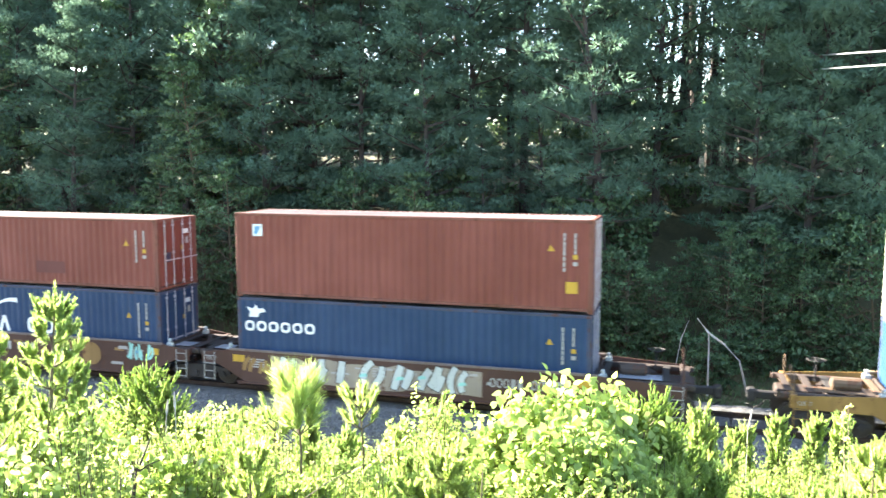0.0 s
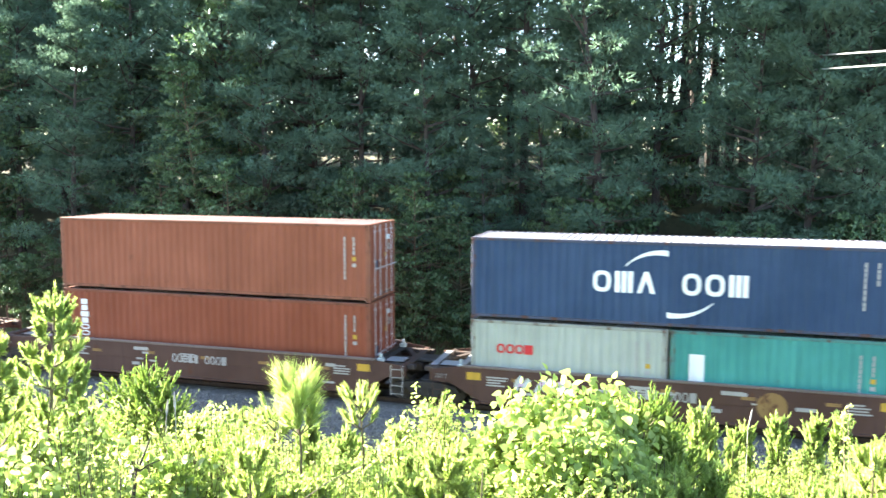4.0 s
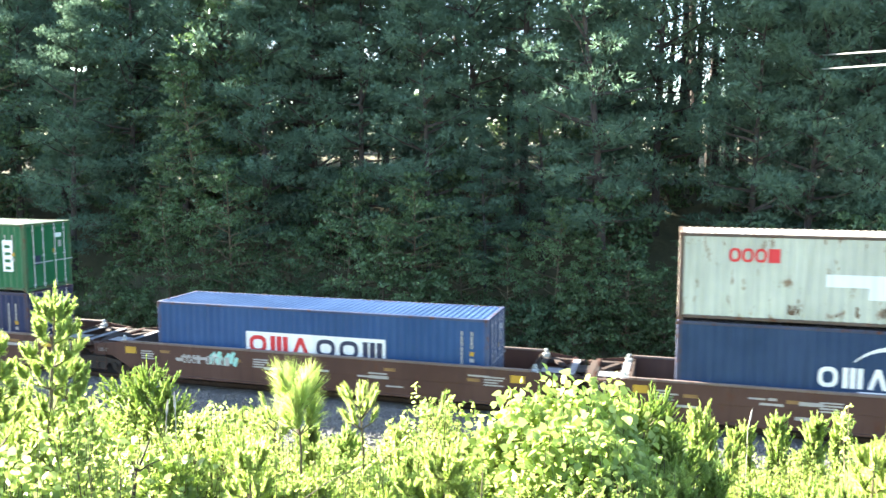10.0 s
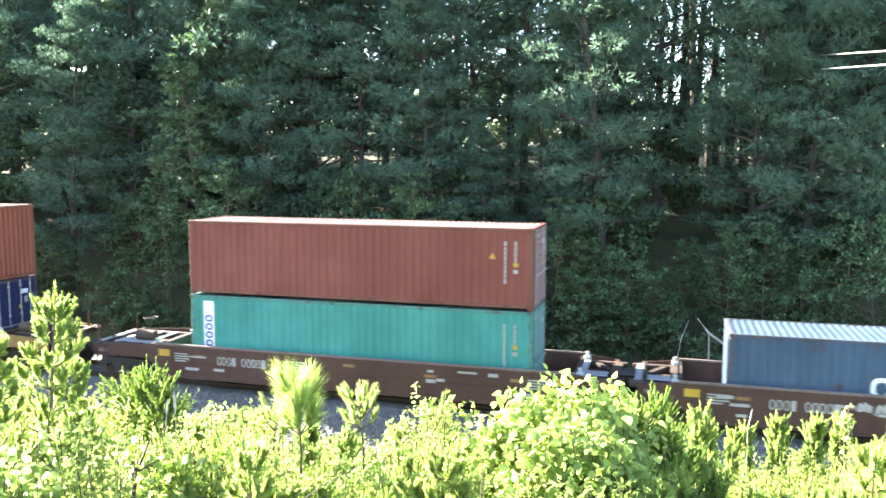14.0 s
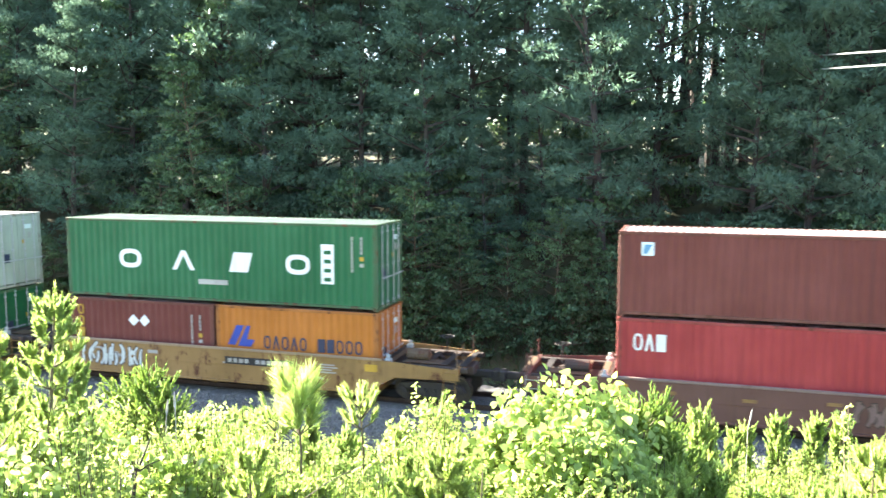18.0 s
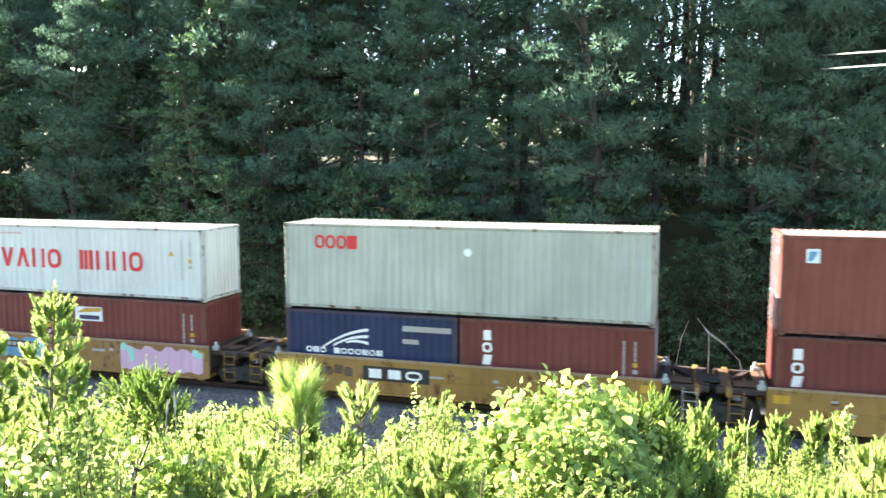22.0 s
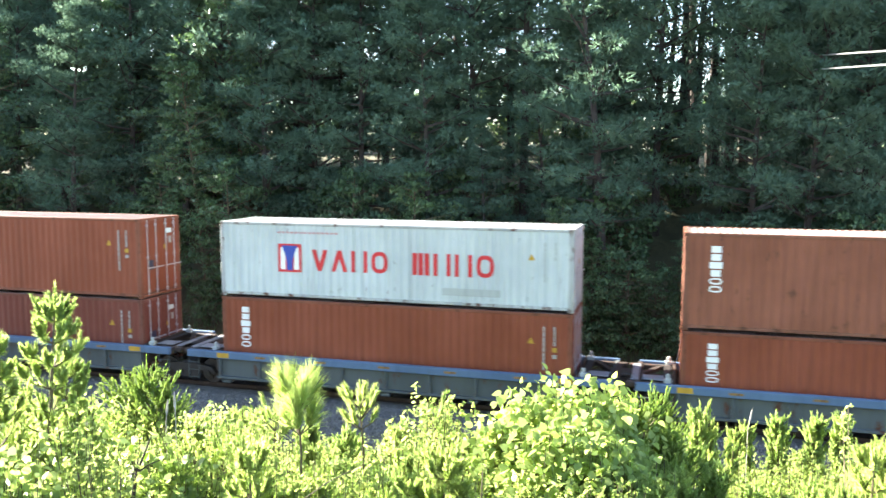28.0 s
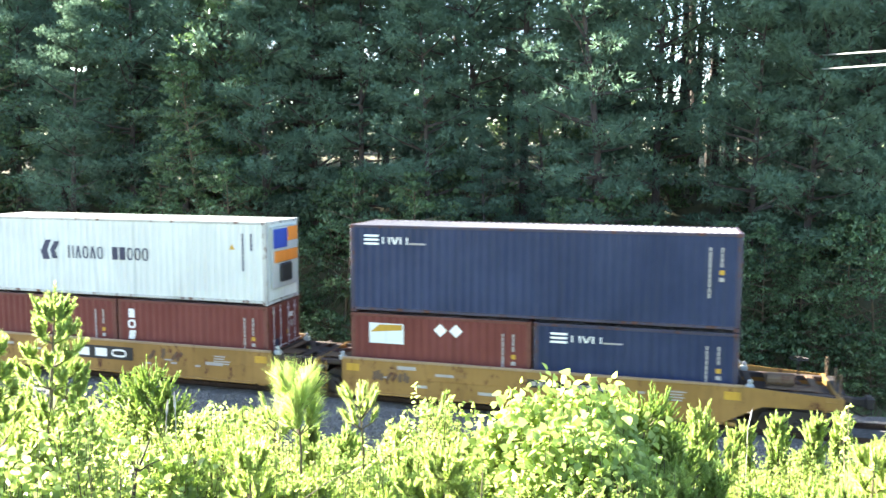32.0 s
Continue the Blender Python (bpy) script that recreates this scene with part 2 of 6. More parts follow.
def build_track():
    outline = [(-3.9, -1.0), (-3.3, -0.68), (-2.3, -0.22), (-1.5, -0.165), (1.5, -0.165), (2.3, -0.22), (3.3, -0.68), (3.9, -1.0)]
    v, f, xs = [], [], [-300, -120] + [-60 + 0.35 * i for i in range(240)] + [60, 200, 300]
    for x in xs:
        for y, z in outline:
            v.append((x, y + 0.10 * noise.noise((x * 0.6, y, 5)), z + 0.05 * noise.noise((x * 1.7, y * 2, 9))))
    n = len(outline)
    f = [(i * n + j, (i + 1) * n + j, (i + 1) * n + j + 1, i * n + j + 1) for i in range(len(xs) - 1) for j in range(n - 1)]
    f.append(tuple(range(n)))
    bed = tagged(part("ballast_bed", Shape().add(v, f), M_BALLAST), "grey crushed stone ballast bed under the rails", "ballast", kind="structure")
    rng = random.Random(4)
    s = Shape()
    for i in range(9000):
        x, y = rng.uniform(-34, 9), -rng.triangular(1.5, 4.1, 2.9)
        z = np.interp(-y, [1.5, 2.3, 3.3, 3.9, 4.2], [-0.165, -0.22, -0.68, -1.0, -1.0])
        r = rng.uniform(0.022, 0.05)
        q = Euler((rng.uniform(0, 6), rng.uniform(0, 6), rng.uniform(0, 6))).to_matrix()
        c = [q @ Vector(p) * r * rng.uniform(0.7, 1.3) + Vector((x, y, z + r * 0.4)) for p in ((1, 0, 0), (-1, 0, 0), (0, 1, 0), (0, -1, 0), (0, 0, 1), (0, 0, -1))]
        s.add(c, [(0, 2, 4), (2, 1, 4), (1, 3, 4), (3, 0, 4), (2, 0, 5), (1, 2, 5), (3, 1, 5), (0, 3, 5)])
    me = bpy.data.meshes.new("ballast_stones")
    me.from_pydata(s.v, [], s.f)
    me.materials.append(None)
    tagged(part("ballast_stones", me, M_STONE), "loose angular grey ballast stones on the shoulder", "gravel", kind="stuff")
    track = thing("track", "steel rails on dark wooden sleepers", "railway track", kind="structure")
    for side in (-0.7525, 0.7525):
        prof = [(-0.07, -0.17), (0.07, -0.17), (0.07, -0.155), (0.012, -0.13), (0.012, -0.045), (0.036, -0.035), (0.036, -0.004), (0.028, 0), (-0.028, 0), (-0.036, -0.004), (-0.036, -0.035), (-0.012, -0.045), (-0.012, -0.13), (-0.07, -0.155)]
        n = len(prof)
        v = [(x, side + a, b) for x in (-300, 300) for a, b in prof]
        part("rail", Shape().add(v, [tuple(range(n)), tuple(range(2 * n - 1, n - 1, -1))] + [(i, (i + 1) % n, (i + 1) % n + n, i + n) for i in range(n)]), M_RAIL, track)
    tie = shared(("sleeper",), lambda: Shape().cbox(-0.115, 0.115, -1.3, 1.3, -0.35, -0.175, 0.01))
    for i in range(118):
        part("sleeper", tie, M_TIE, track, at=pose(-48 + 0.52 * i, rng.uniform(-0.03, 0.03), 0, 0, 0, rng.uniform(-0.8, 0.8)))


build_ground()
build_track()


# ---- the train ----
FLOOR = 0.34
MOVING = []          # (thing, place along the train)
WHEELSETS = []       # (wheelset, pose on its truck, place along the train)


def run(t):
    """How far the train has come after t seconds: it gathers speed very slowly."""
    return 13.619 * t + 0.00779 * t * t


def corrugated(length, height, y_out, depth, pitch, x0=0.0):
    """A pressed wall: trapezoid ribs standing up, flat behind."""
    n = max(2, round(length / pitch))
    w = length / n
    prof = []
    for i in range(n):
        b = x0 + i * w
        prof += [(b, 0), (b + w * 0.27, 0), (b + w * 0.5, depth), (b + w * 0.77, depth)]
    prof.append((x0 + length, 0))
    return prof


def side_shape(length, height, sign):
    s = Shape()
    prof = corrugated(length - 0.3, height, 0, 0.026, 0.278, 0.15)
    n = len(prof)
    y = 1.213
    v = [(x, sign * (y - d), z) for z in (0.15, height - 0.1) for x, d in prof] + [(x, sign * (y - 0.06), z) for z in (0.15, height - 0.1) for x, d in prof]
    f = [(i, i + 1, n + i + 1, n + i) for i in range(n - 1)] + [(2 * n + i, 2 * n + i + 1, 3 * n + i + 1, 3 * n + i) for i in range(n - 1)]
    return s.add(v, f)


def roof_shape(length, height):
    s = Shape()
    prof = corrugated(length - 0.2, height, 0, 0.022, 0.21, 0.1)
    n = len(prof)
    v = [(x, y, height - 0.012 - d) for y in (-1.17, 1.17) for x, d in prof] + [(x, y, height - 0.05) for y in (-1.17, 1.17) for x, d in prof]
    f = [(i, i + 1, n + i + 1, n + i) for i in range(n - 1)] + [(2 * n + i, 2 * n + i + 1, 3 * n + i + 1, 3 * n + i) for i in range(n - 1)]
    return s.add(v, f)


def end_shape(height):
    """The closed end, ribs upright, in the plane x = 0, facing -x."""
    s = Shape()
    prof = corrugated(2.14, height, 0, 0.04, 0.25, -1.07)
    n = len(prof)
    v = [(0.01 + d, y, z) for z in (0.14, height - 0.1) for y, d in prof] + [(0.07, y, z) for z in (0.14, height - 0.1) for y, d in prof]
    f = [(i, i + 1, n + i + 1, n + i) for i in range(n - 1)] + [(2 * n + i, 2 * n + i + 1, 3 * n + i + 1, 3 * n + i) for i in range(n - 1)]
    return s.add(v, f)


def door_shape(height, sign):
    """One leaf of the doors, facing +x in the plane x = 0: a frame with three long pressed panels."""
    y0, y1 = (0.012, 1.09) if sign > 0 else (-1.09, -0.012)
    s = Shape().box(-0.05, -0.012, y0, y1, 0.16, height - 0.12)
    h = (height - 0.4) / 4
    for k in range(4):
        s.cbox(-0.014, 0.004, y0 + 0.07, y1 - 0.07, 0.22 + k * h, 0.22 + k * h + h * 0.62, 0.008)
    return s


@functools.lru_cache(None)
def roof_skin(skin):
    """Roofs are dusty, and the sun's brightness on them is mixed into a paler paint."""
    # the two lone low roofs look darker from above, so hardly any paleness is mixed in
    c, k = TONE[skin.name], 0.03 if skin in (P["faded"], P["mid_blue"]) else 0.42
    return paint(skin.name.replace("_paint", "_roof_paint"), tuple((1 - k) * a + k * b for a, b in zip(c, (0.52, 0.50, 0.48))), 0.36, 0.64, 0.3)


@functools.lru_cache(None)
def frame_paint(skin):
    """Posts and rails are scraped and rusty."""
    c = TONE[skin.name]
    return paint(skin.name.replace("_paint", "_frame_paint"), tuple(0.72 * a + 0.28 * b for a, b in zip(c, (0.13, 0.085, 0.06))), 0.6, 0.54, 0.4)


def build_container(place, z, length, height, skin, label, doors="R", group="containers on the train", plain_end=False, frame_skin=None):
    c = thing("shipping_container", label, "shipping container", group, at=pose(place, 0, z))
    MOVING.append((c, place, z))
    fs = frame_skin or frame_paint(skin)
    k = (length, height)
    for sign in (-1, 1):
        part("side_panel", shared(("side_panel", *k, sign), lambda: side_shape(length, height, sign)), skin, c)
        part("top_rail", shared(("top_rail", *k, sign), lambda: Shape().cbox(0.16, length - 0.16, sign * 1.19 - 0.029, sign * 1.19 + 0.029, height - 0.1, height - 0.006, 0.01)), fs, c)
        part("bottom_rail", shared(("bottom_rail", *k, sign), lambda: Shape().cbox(0.16, length - 0.16, sign * 1.19 - 0.028, sign * 1.19 + 0.028, 0.075, 0.17, 0.012)), fs, c)
    part("roof", shared(("roof", *k), lambda: roof_shape(length, height)), roof_skin(skin), c)
    part("floor", shared(("floor", *k), lambda: Shape().box(0.1, length - 0.1, -1.15, 1.15, 0.06, 0.14)), M_IRON, c)
    post = shared(("corner_post", height), lambda: Shape().cbox(0, 0.15, -0.075, 0.075, 0.118, height - 0.118, 0.02))
    cast = shared(("corner_casting",), lambda: Shape().cbox(-0.006, 0.178, -0.084, 0.084, 0, 0.118, 0.012))
    for x in (0.004, length - 0.154):
        for y in (-1.144, 1.144):
            part("corner_post", post, fs, c, at=pose(x, y, 0))
            part("corner_casting", cast, fs, c, at=pose(x - (0.0 if x < 1 else 0.018), y * 0.993, 0))
            part("corner_casting", cast, fs, c, at=pose(x - (0.0 if x < 1 else 0.018), y * 0.993, height - 0.118))
    beam = shared(("end_beam",), lambda: Shape().cbox(0, 0.11, -1.06, 1.06, 0, 0.11, 0.012))
    for x in (0.01, length - 0.12):
        part("end_beam", beam, fs, c, at=pose(x, 0, 0.02))
        part("end_beam", beam, fs, c, at=pose(x, 0, height - 0.115))
    right = doors == "R"
    closed = part("end_panel", shared(("end_panel", height), lambda: end_shape(height)), skin, c)
    closed.matrix_basis = pose(0, 0, 0) if right else pose(length, 0, 0, 0, 0, 180)
    for sign in (-1, 1):
        leaf = part("door", shared(("door", height, sign), lambda: door_shape(height, sign)), skin, c)
        leaf.matrix_basis = pose(length - 0.01, 0, 0) if right else pose(0.01, 0, 0, 0, 0, 180)
        if sign > 0:
            part("door_plate", shared(("door_plate", height), lambda: Shape().box(0.006, 0.012, 0.30, 0.68, height - 0.62, height - 0.45)), M_PALE, leaf)
            part("door_plate", shared(("small_door_plate", height), lambda: Shape().box(0.006, 0.012, 0.50, 0.66, height - 1.0, height - 0.75)), M_OFFWHITE, leaf)
            part("warning_mark", shared(("door_mark", height), lambda: Shape().box(0.006, 0.012, 0.2, 0.34, height - 1.2, height - 1.05)), M_YELLOW, leaf)
        else:
            part("door_plate", shared(("low_door_plate", height), lambda: Shape().box(0.006, 0.012, -0.72, -0.45, 1.0, 1.35)), M_INK, leaf)
        rod = shared(("locking_rod", height), lambda: Shape().tube([(0.03, 0, 0.1), (0.03, 0, height - 0.06)], [0.018, 0.018], 6).box(0.0, 0.05, -0.045, 0.045, 0.2, 0.27).box(0.0, 0.05, -0.045, 0.045, height - 0.3, height - 0.23).box(0.0, 0.05, -0.045, 0.045, height * 0.5, height * 0.5 + 0.06).box(0.02, 0.05, -0.02, 0.42, 1.05, 1.09))
        for y in (0.3, 0.8):
            part("locking_rod", rod, M_ROD, leaf, at=pose(0, sign * y - (0.2 if sign > 0 else 0.0) * 0, 0))
    return c


# plain painted shapes on the near side of a container; x from its left end, z from its foot
FACE = -1.2165


def glyph_shape(s, code, x0, x1, z0, z1, y0=FACE, t=0.004):
    w, h = x1 - x0, z1 - z0
    b = min(w, h) * 0.23
    y1 = y0 + t
    if code in "ocun":
        ring = []
        for i in range(20):
            a = math.tau * i / 20
            ca, sa = math.cos(a), math.sin(a)
            ring.append((math.copysign(abs(ca) ** 0.75, ca), math.copysign(abs(sa) ** 0.75, sa)))
        cx, cz = (x0 + x1) / 2, (z0 + z1) / 2
        for i in range(20):
            (a0, c0), (a1, c1) = ring[i], ring[(i + 1) % 20]
            s.slab([(cx + a0 * (w / 2 - b), cz + c0 * (h / 2 - b)), (cx + a0 * w / 2, cz + c0 * h / 2), (cx + a1 * w / 2, cz + c1 * h / 2), (cx + a1 * (w / 2 - b), cz + c1 * (h / 2 - b))], y0, y1)
    elif code == "a":
        m = (x0 + x1) / 2
        for e in (x0, x1):
            q = b * 1.15 if e == x0 else -b * 1.15
            s.slab([(e, z0), (e + q, z0), (m + q * 0.5, z1), (m - q * 0.5, z1)], y0 - (0.0004 if e == x0 else 0), y1)
    elif code == "v":
        m = (x0 + x1) / 2
        for e in (x0, x1):
            q = b * 1.15 if e == x0 else -b * 1.15
            s.slab([(e, z1), (m - q * 0.5, z0), (m + q * 0.5, z0), (e + q, z1)], y0 - (0.0004 if e == x0 else 0), y1)
    elif code == "h":
        s.box(x0, x0 + b, y0, y1, z0, z1)
        s.box(x1 - b, x1, y0, y1, z0, z1)
    elif code == "m":
        for k in range(3):
            s.box(x0 + w * 0.36 * k, x0 + w * (0.36 * k + 0.28), y0, y1, z0, z1)
    elif code == "t":
        s.box(x0 + w * 0.12, x1 - w * 0.12, y0, y1, z0, z1)
    elif code == "i":
        s.box(x0, x1, y0, y1, z0, z1)
    elif code == "s":
        s.slab([(x0, z0), (x0 + w * 0.8, z0), (x1, z1), (x0 + w * 0.2, z1)], y0, y1)


def word(codes, x0, x1, z0, z1, gap=0.18):
    """A row of plain painted shapes."""
    s = Shape()
    w = (x1 - x0) / (len(codes) - gap)
    for i, c in enumerate(codes):
        if c != " ":
            glyph_shape(s, c, x0 + i * w, x0 + i * w + w * (1 - gap), z0, z1)
    return s


def column(codes, x0, x1, z0, z1, gap=0.18):
    s = Shape()
    h = (z1 - z0) / (len(codes) - gap)
    for i, c in enumerate(codes):
        if c != " ":
            glyph_shape(s, c, x0, x1, z1 - i * h - h * (1 - gap), z1 - i * h)
    return s


def swoosh(x0, z0, x1, z1, bow, w0, w1, n=10, y0=FACE):
    """A painted arc, thin at one end."""
    a, b = Vector((x0, z0)), Vector((x1, z1))
    q = Vector((-(b - a).y, (b - a).x)).normalized()
    up, lo = [], []
    for i in range(n + 1):
        k = i / n
        p = a + (b - a) * k + q * bow * 4 * k * (1 - k)
        w = (w0 + (w1 - w0) * k) / 2
        up.append((p.x, p.y + w))
        lo.append((p.x, p.y - w))
    s = Shape()
    for i in range(n):
        s.slab([lo[i], lo[i + 1], up[i + 1], up[i]], y0, y0 + 0.004)
    return s


def patch(x0, x1, z0, z1, y0=FACE):
    return Shape().box(x0, x1, y0, y0 + 0.004, z0, z1)


def diamond(x, z, r):
    return Shape().slab([(x - r, z), (x, z - r), (x + r, z), (x, z + r)], FACE, FACE + 0.004)


def letters(text, size, x, z, y=FACE):
    """Readable words, as a mesh."""
    cu = bpy.data.curves.new("words", "FONT")
    cu.body, cu.size, cu.extrude = text, size, 0.002
    tmp = bpy.data.objects.new("words", cu)
    scene.collection.objects.link(tmp)
    me = bpy.data.meshes.new_from_object(tmp.evaluated_get(bpy.context.evaluated_depsgraph_get()))
    bpy.data.objects.remove(tmp)
    me.transform(pose(x, y, z, 90, 0, 0))
    me.materials.clear()
    me.materials.append(None)
    return me


def numbers(c, length, height, seed, tri=True, yellow=True, ink=None):
    """The stencilled columns near the right end, too small to read."""
    rng = random.Random(seed)
    ink = ink or M_OFFWHITE
    s = Shape()
    for x in (length - 0.93, length - 0.60):
        z = height - 0.42
        for k in range(rng.randint(8, 10) if x < length - 0.8 else 4):
            h = rng.uniform(0.10, 0.16)
            s.box(x, x + 0.065, FACE, FACE + 0.004, z - h, z)
            z -= h + rng.uniform(0.012, 0.03)
    part("stencil", s, ink, c)
    if tri:
        part("warning_mark", Shape().slab([(length - 1.42, height - 0.98), (length - 1.2, height - 0.98), (length - 1.31, height - 0.78)], FACE, FACE + 0.004), M_YELLOW, c)
    if yellow:
        part("small_mark", patch(length - 0.63, length - 0.49, height - 1.22, height - 1.08), M_YELLOW, c)
        part("small_mark", patch(length - 0.63, length - 0.49, height - 1.42, height - 1.30), M_OFFWHITE, c)


L40, L20, STD, HC = 12.19, 6.058, 2.591, 2.896
P = {
    "brown": paint("red_brown_container_paint", (0.157, 0.039, 0.026), 0.55, 0.66),
    "rust_orange": paint("rust_orange_container_paint", (0.203, 0.056, 0.028), 0.55, 0.66),
    "tan_orange": paint("tan_orange_container_paint", (0.219, 0.062, 0.029), 0.6, 0.64, 0.3),
    "dark_red": paint("dark_red_container_paint", (0.127, 0.028, 0.022), 0.55, 0.66),
    "brown_orange": paint("brown_orange_container_paint", (0.211, 0.050, 0.022), 0.55, 0.68),
    "old_tan": paint("weathered_brown_container_paint", (0.203, 0.065, 0.034), 0.6, 0.60, 0.35),
    "blue": paint("dusty_blue_container_paint", (0.014, 0.040, 0.096), 0.55, 0.67),
    "navy": paint("navy_container_paint", (0.010, 0.020, 0.067), 0.5, 0.70),
    "dark_navy": paint("blue_black_container_paint", (0.010, 0.021, 0.064), 0.5, 0.71),
    "bright": paint("bright_blue_container_paint", (0.015, 0.057, 0.200), 0.5, 0.70),
    "mid_blue": paint("mid_blue_container_paint", (0.016, 0.062, 0.167), 0.5, 0.68),
    "faded": paint("faded_blue_container_paint", (0.044, 0.077, 0.122), 0.6, 0.60, 0.4),
    "green": paint("green_container_paint", (0.009, 0.100, 0.037), 0.5, 0.71),
    "teal": paint("teal_container_paint", (0.042, 0.232, 0.203), 0.55, 0.66, 0.35),
    "beige": paint("pale_grey_green_container_paint", (0.347, 0.368, 0.316), 0.5, 0.72),
    "dirty": paint("stained_cream_container_paint", (0.396, 0.412, 0.340), 0.55, 0.585, 0.35, (0.16, 0.08, 0.035, 1)),
    "white": paint("white_container_paint", (0.490, 0.522, 0.500), 0.4, 0.74, 0.12),
    "old_white": paint("rust_stained_white_container_paint", (0.451, 0.489, 0.489), 0.5, 0.63, 0.2),
    "red": paint("faded_red_container_paint", (0.307, 0.034, 0.036), 0.55, 0.69),
    "bright_red": paint("bright_red_container_paint", (0.310, 0.019, 0.026), 0.5, 0.72),
    "orange": paint("orange_container_paint", (0.413, 0.137, 0.019), 0.5, 0.68),
    "gold_red": paint("orange_red_container_paint", (0.223, 0.046, 0.025), 0.55, 0.66),
    "rust_frame": paint("rusty_frame_paint", (0.085, 0.060, 0.046), 0.65, 0.55, 0.35),
    "grey_green": paint("grey_green_container_paint", (0.140, 0.199, 0.214), 0.55, 0.68),
}
# marks: each takes a container and its length and height


def m_arc_row(c, L, H, lo=0.42, hi=0.64, x0=0.27, x1=0.65, low_arc=True, ink=None, top=0.9, sh=0.0):
    part("logo", word("oma oom", L * x0, L * x1, H * lo, H * hi), ink or M_WHITE, c, "row of plain white painted shapes")
    mid = (x0 + x1) / 2
    part("logo_arc", swoosh(L * mid - 1.27 + sh, H * (hi + 0.06), L * mid - 0.03 + sh, H * top, 0.16, 0.04, 0.17), M_WHITE, c)
    if low_arc:
        part("logo_arc", swoosh(L * mid + 1.27 - sh, H * (lo - 0.08), L * mid - 0.03 - sh, H * (lo - 0.24), 0.16, 0.04, 0.17), M_WHITE, c)


def m_square(c, L, H, x=0.055, z=0.80):
    part("logo_plate", patch(L * x, L * x + 0.36, H * z - 0.2, H * z + 0.2), M_PALE, c, "small square logo plate in white and blue")
    part("logo", Shape().slab([(L * x + 0.05, H * z - 0.15), (L * x + 0.16, H * z - 0.15), (L * x + 0.31, H * z + 0.13), (L * x + 0.08, H * z + 0.13)], FACE - 0.004, FACE), M_SPRAYBLUE, c)


def m_vertical(c, L, H, codes="ttitoo", x=0.060, w=0.36, z0=0.33, z1=0.87, ink=None):
    part("logo", column(codes, L * x, L * x + w, H * z0, H * z1), ink or M_WHITE, c, "upright row of plain painted shapes")


def m_crest_row(c, L, H):
    part("logo", word("oooooo", L * 0.024, L * 0.24, H * 0.60, H * 0.725), M_WHITE, c, "row of plain white painted shapes")
    part("logo_figure", Shape().slab([(0.45, H * 0.77), (0.80, H * 0.77), (0.86, H * 0.82), (1.10, H * 0.84), (1.0, H * 0.88), (0.82, H * 0.87), (0.72, H * 0.92), (0.62, H * 0.87), (0.36, H * 0.89), (0.50, H * 0.83)], FACE, FACE + 0.004), M_WHITE, c)


def m_red_corner(c, L, H, x0=0.092, x1=0.216, z0=0.715, z1=0.87):
    part("logo", word("ooci", L * x0, L * x1, H * z0, H * z1, 0.1), M_RED, c, "row of plain red painted shapes")


def m_wide_row(c, L, H, small=False, box=0.835):
    if small:
        part("logo", word("oaso", L * 0.2, L * 0.79, H * 0.45, H * 0.66), M_WHITE, c, "row of plain white painted shapes")
        part("logo_panel", patch(L * 0.835, L * 0.915, H * 0.45, H * 0.70), M_WHITE, c)
        return
    s = Shape()
    for code, x in zip("oaso", (0.186, 0.365, 0.551, 0.728)):
        glyph_shape(s, code, L * x, L * x + 0.90, H * 0.395, H * 0.63)
    part("logo", s, M_WHITE, c, "widely spaced plain white painted shapes")
    part("logo_panel", patch(L * box, L * box + 0.46, H * 0.30, H * 0.76), M_WHITE, c, "upright white painted panel")
    t = Shape()
    for k in range(4):
        t.box(L * box + 0.10, L * box + 0.36, FACE - 0.004, FACE, H * (0.33 + 0.105 * k), H * (0.375 + 0.105 * k))
    part("panel_marking", t, P["green"], c)
    part("stencil", patch(L * 0.45, L * 0.545, H * 0.23, H * 0.29), M_OFFWHITE, c)


def m_red_row(c, L, H, lo=0.385, hi=0.66):
    x, z0, z1 = L * 0.181, H * (lo - 0.03), H * (hi + 0.065)
    part("logo_plate", patch(x, x + 0.86, z0, z1), M_RED, c, "red logo plate with white and blue shapes")
    s = Shape()
    for e in (x + 0.09, x + 0.59):
        s.slab([(e, z0 + 0.09), (e + 0.18, z0 + 0.09), (e + 0.17, z1 - 0.12), (e + 0.01, z1 - 0.12)], FACE - 0.004, FACE)
    part("logo", s, M_WHITE, c)
    part("logo", Shape().slab([(x + 0.33, z0 + 0.06), (x + 0.53, z0 + 0.06), (x + 0.55, z0 + 0.45), (x + 0.72, z1 - 0.06), (x + 0.14, z1 - 0.06), (x + 0.31, z0 + 0.45)], FACE - 0.008, FACE - 0.004), M_BLUE, c)
    part("logo", word("vaho mhho", L * 0.283, L * 0.795, H * lo, H * hi, 0.2), M_RED, c, "row of plain red painted shapes")
    part("stencil", word("iiiiiiiiiiiiii", L * 0.18, L * 0.36, H * 0.86, H * 0.885, 0.35), M_FADED_RED, c)


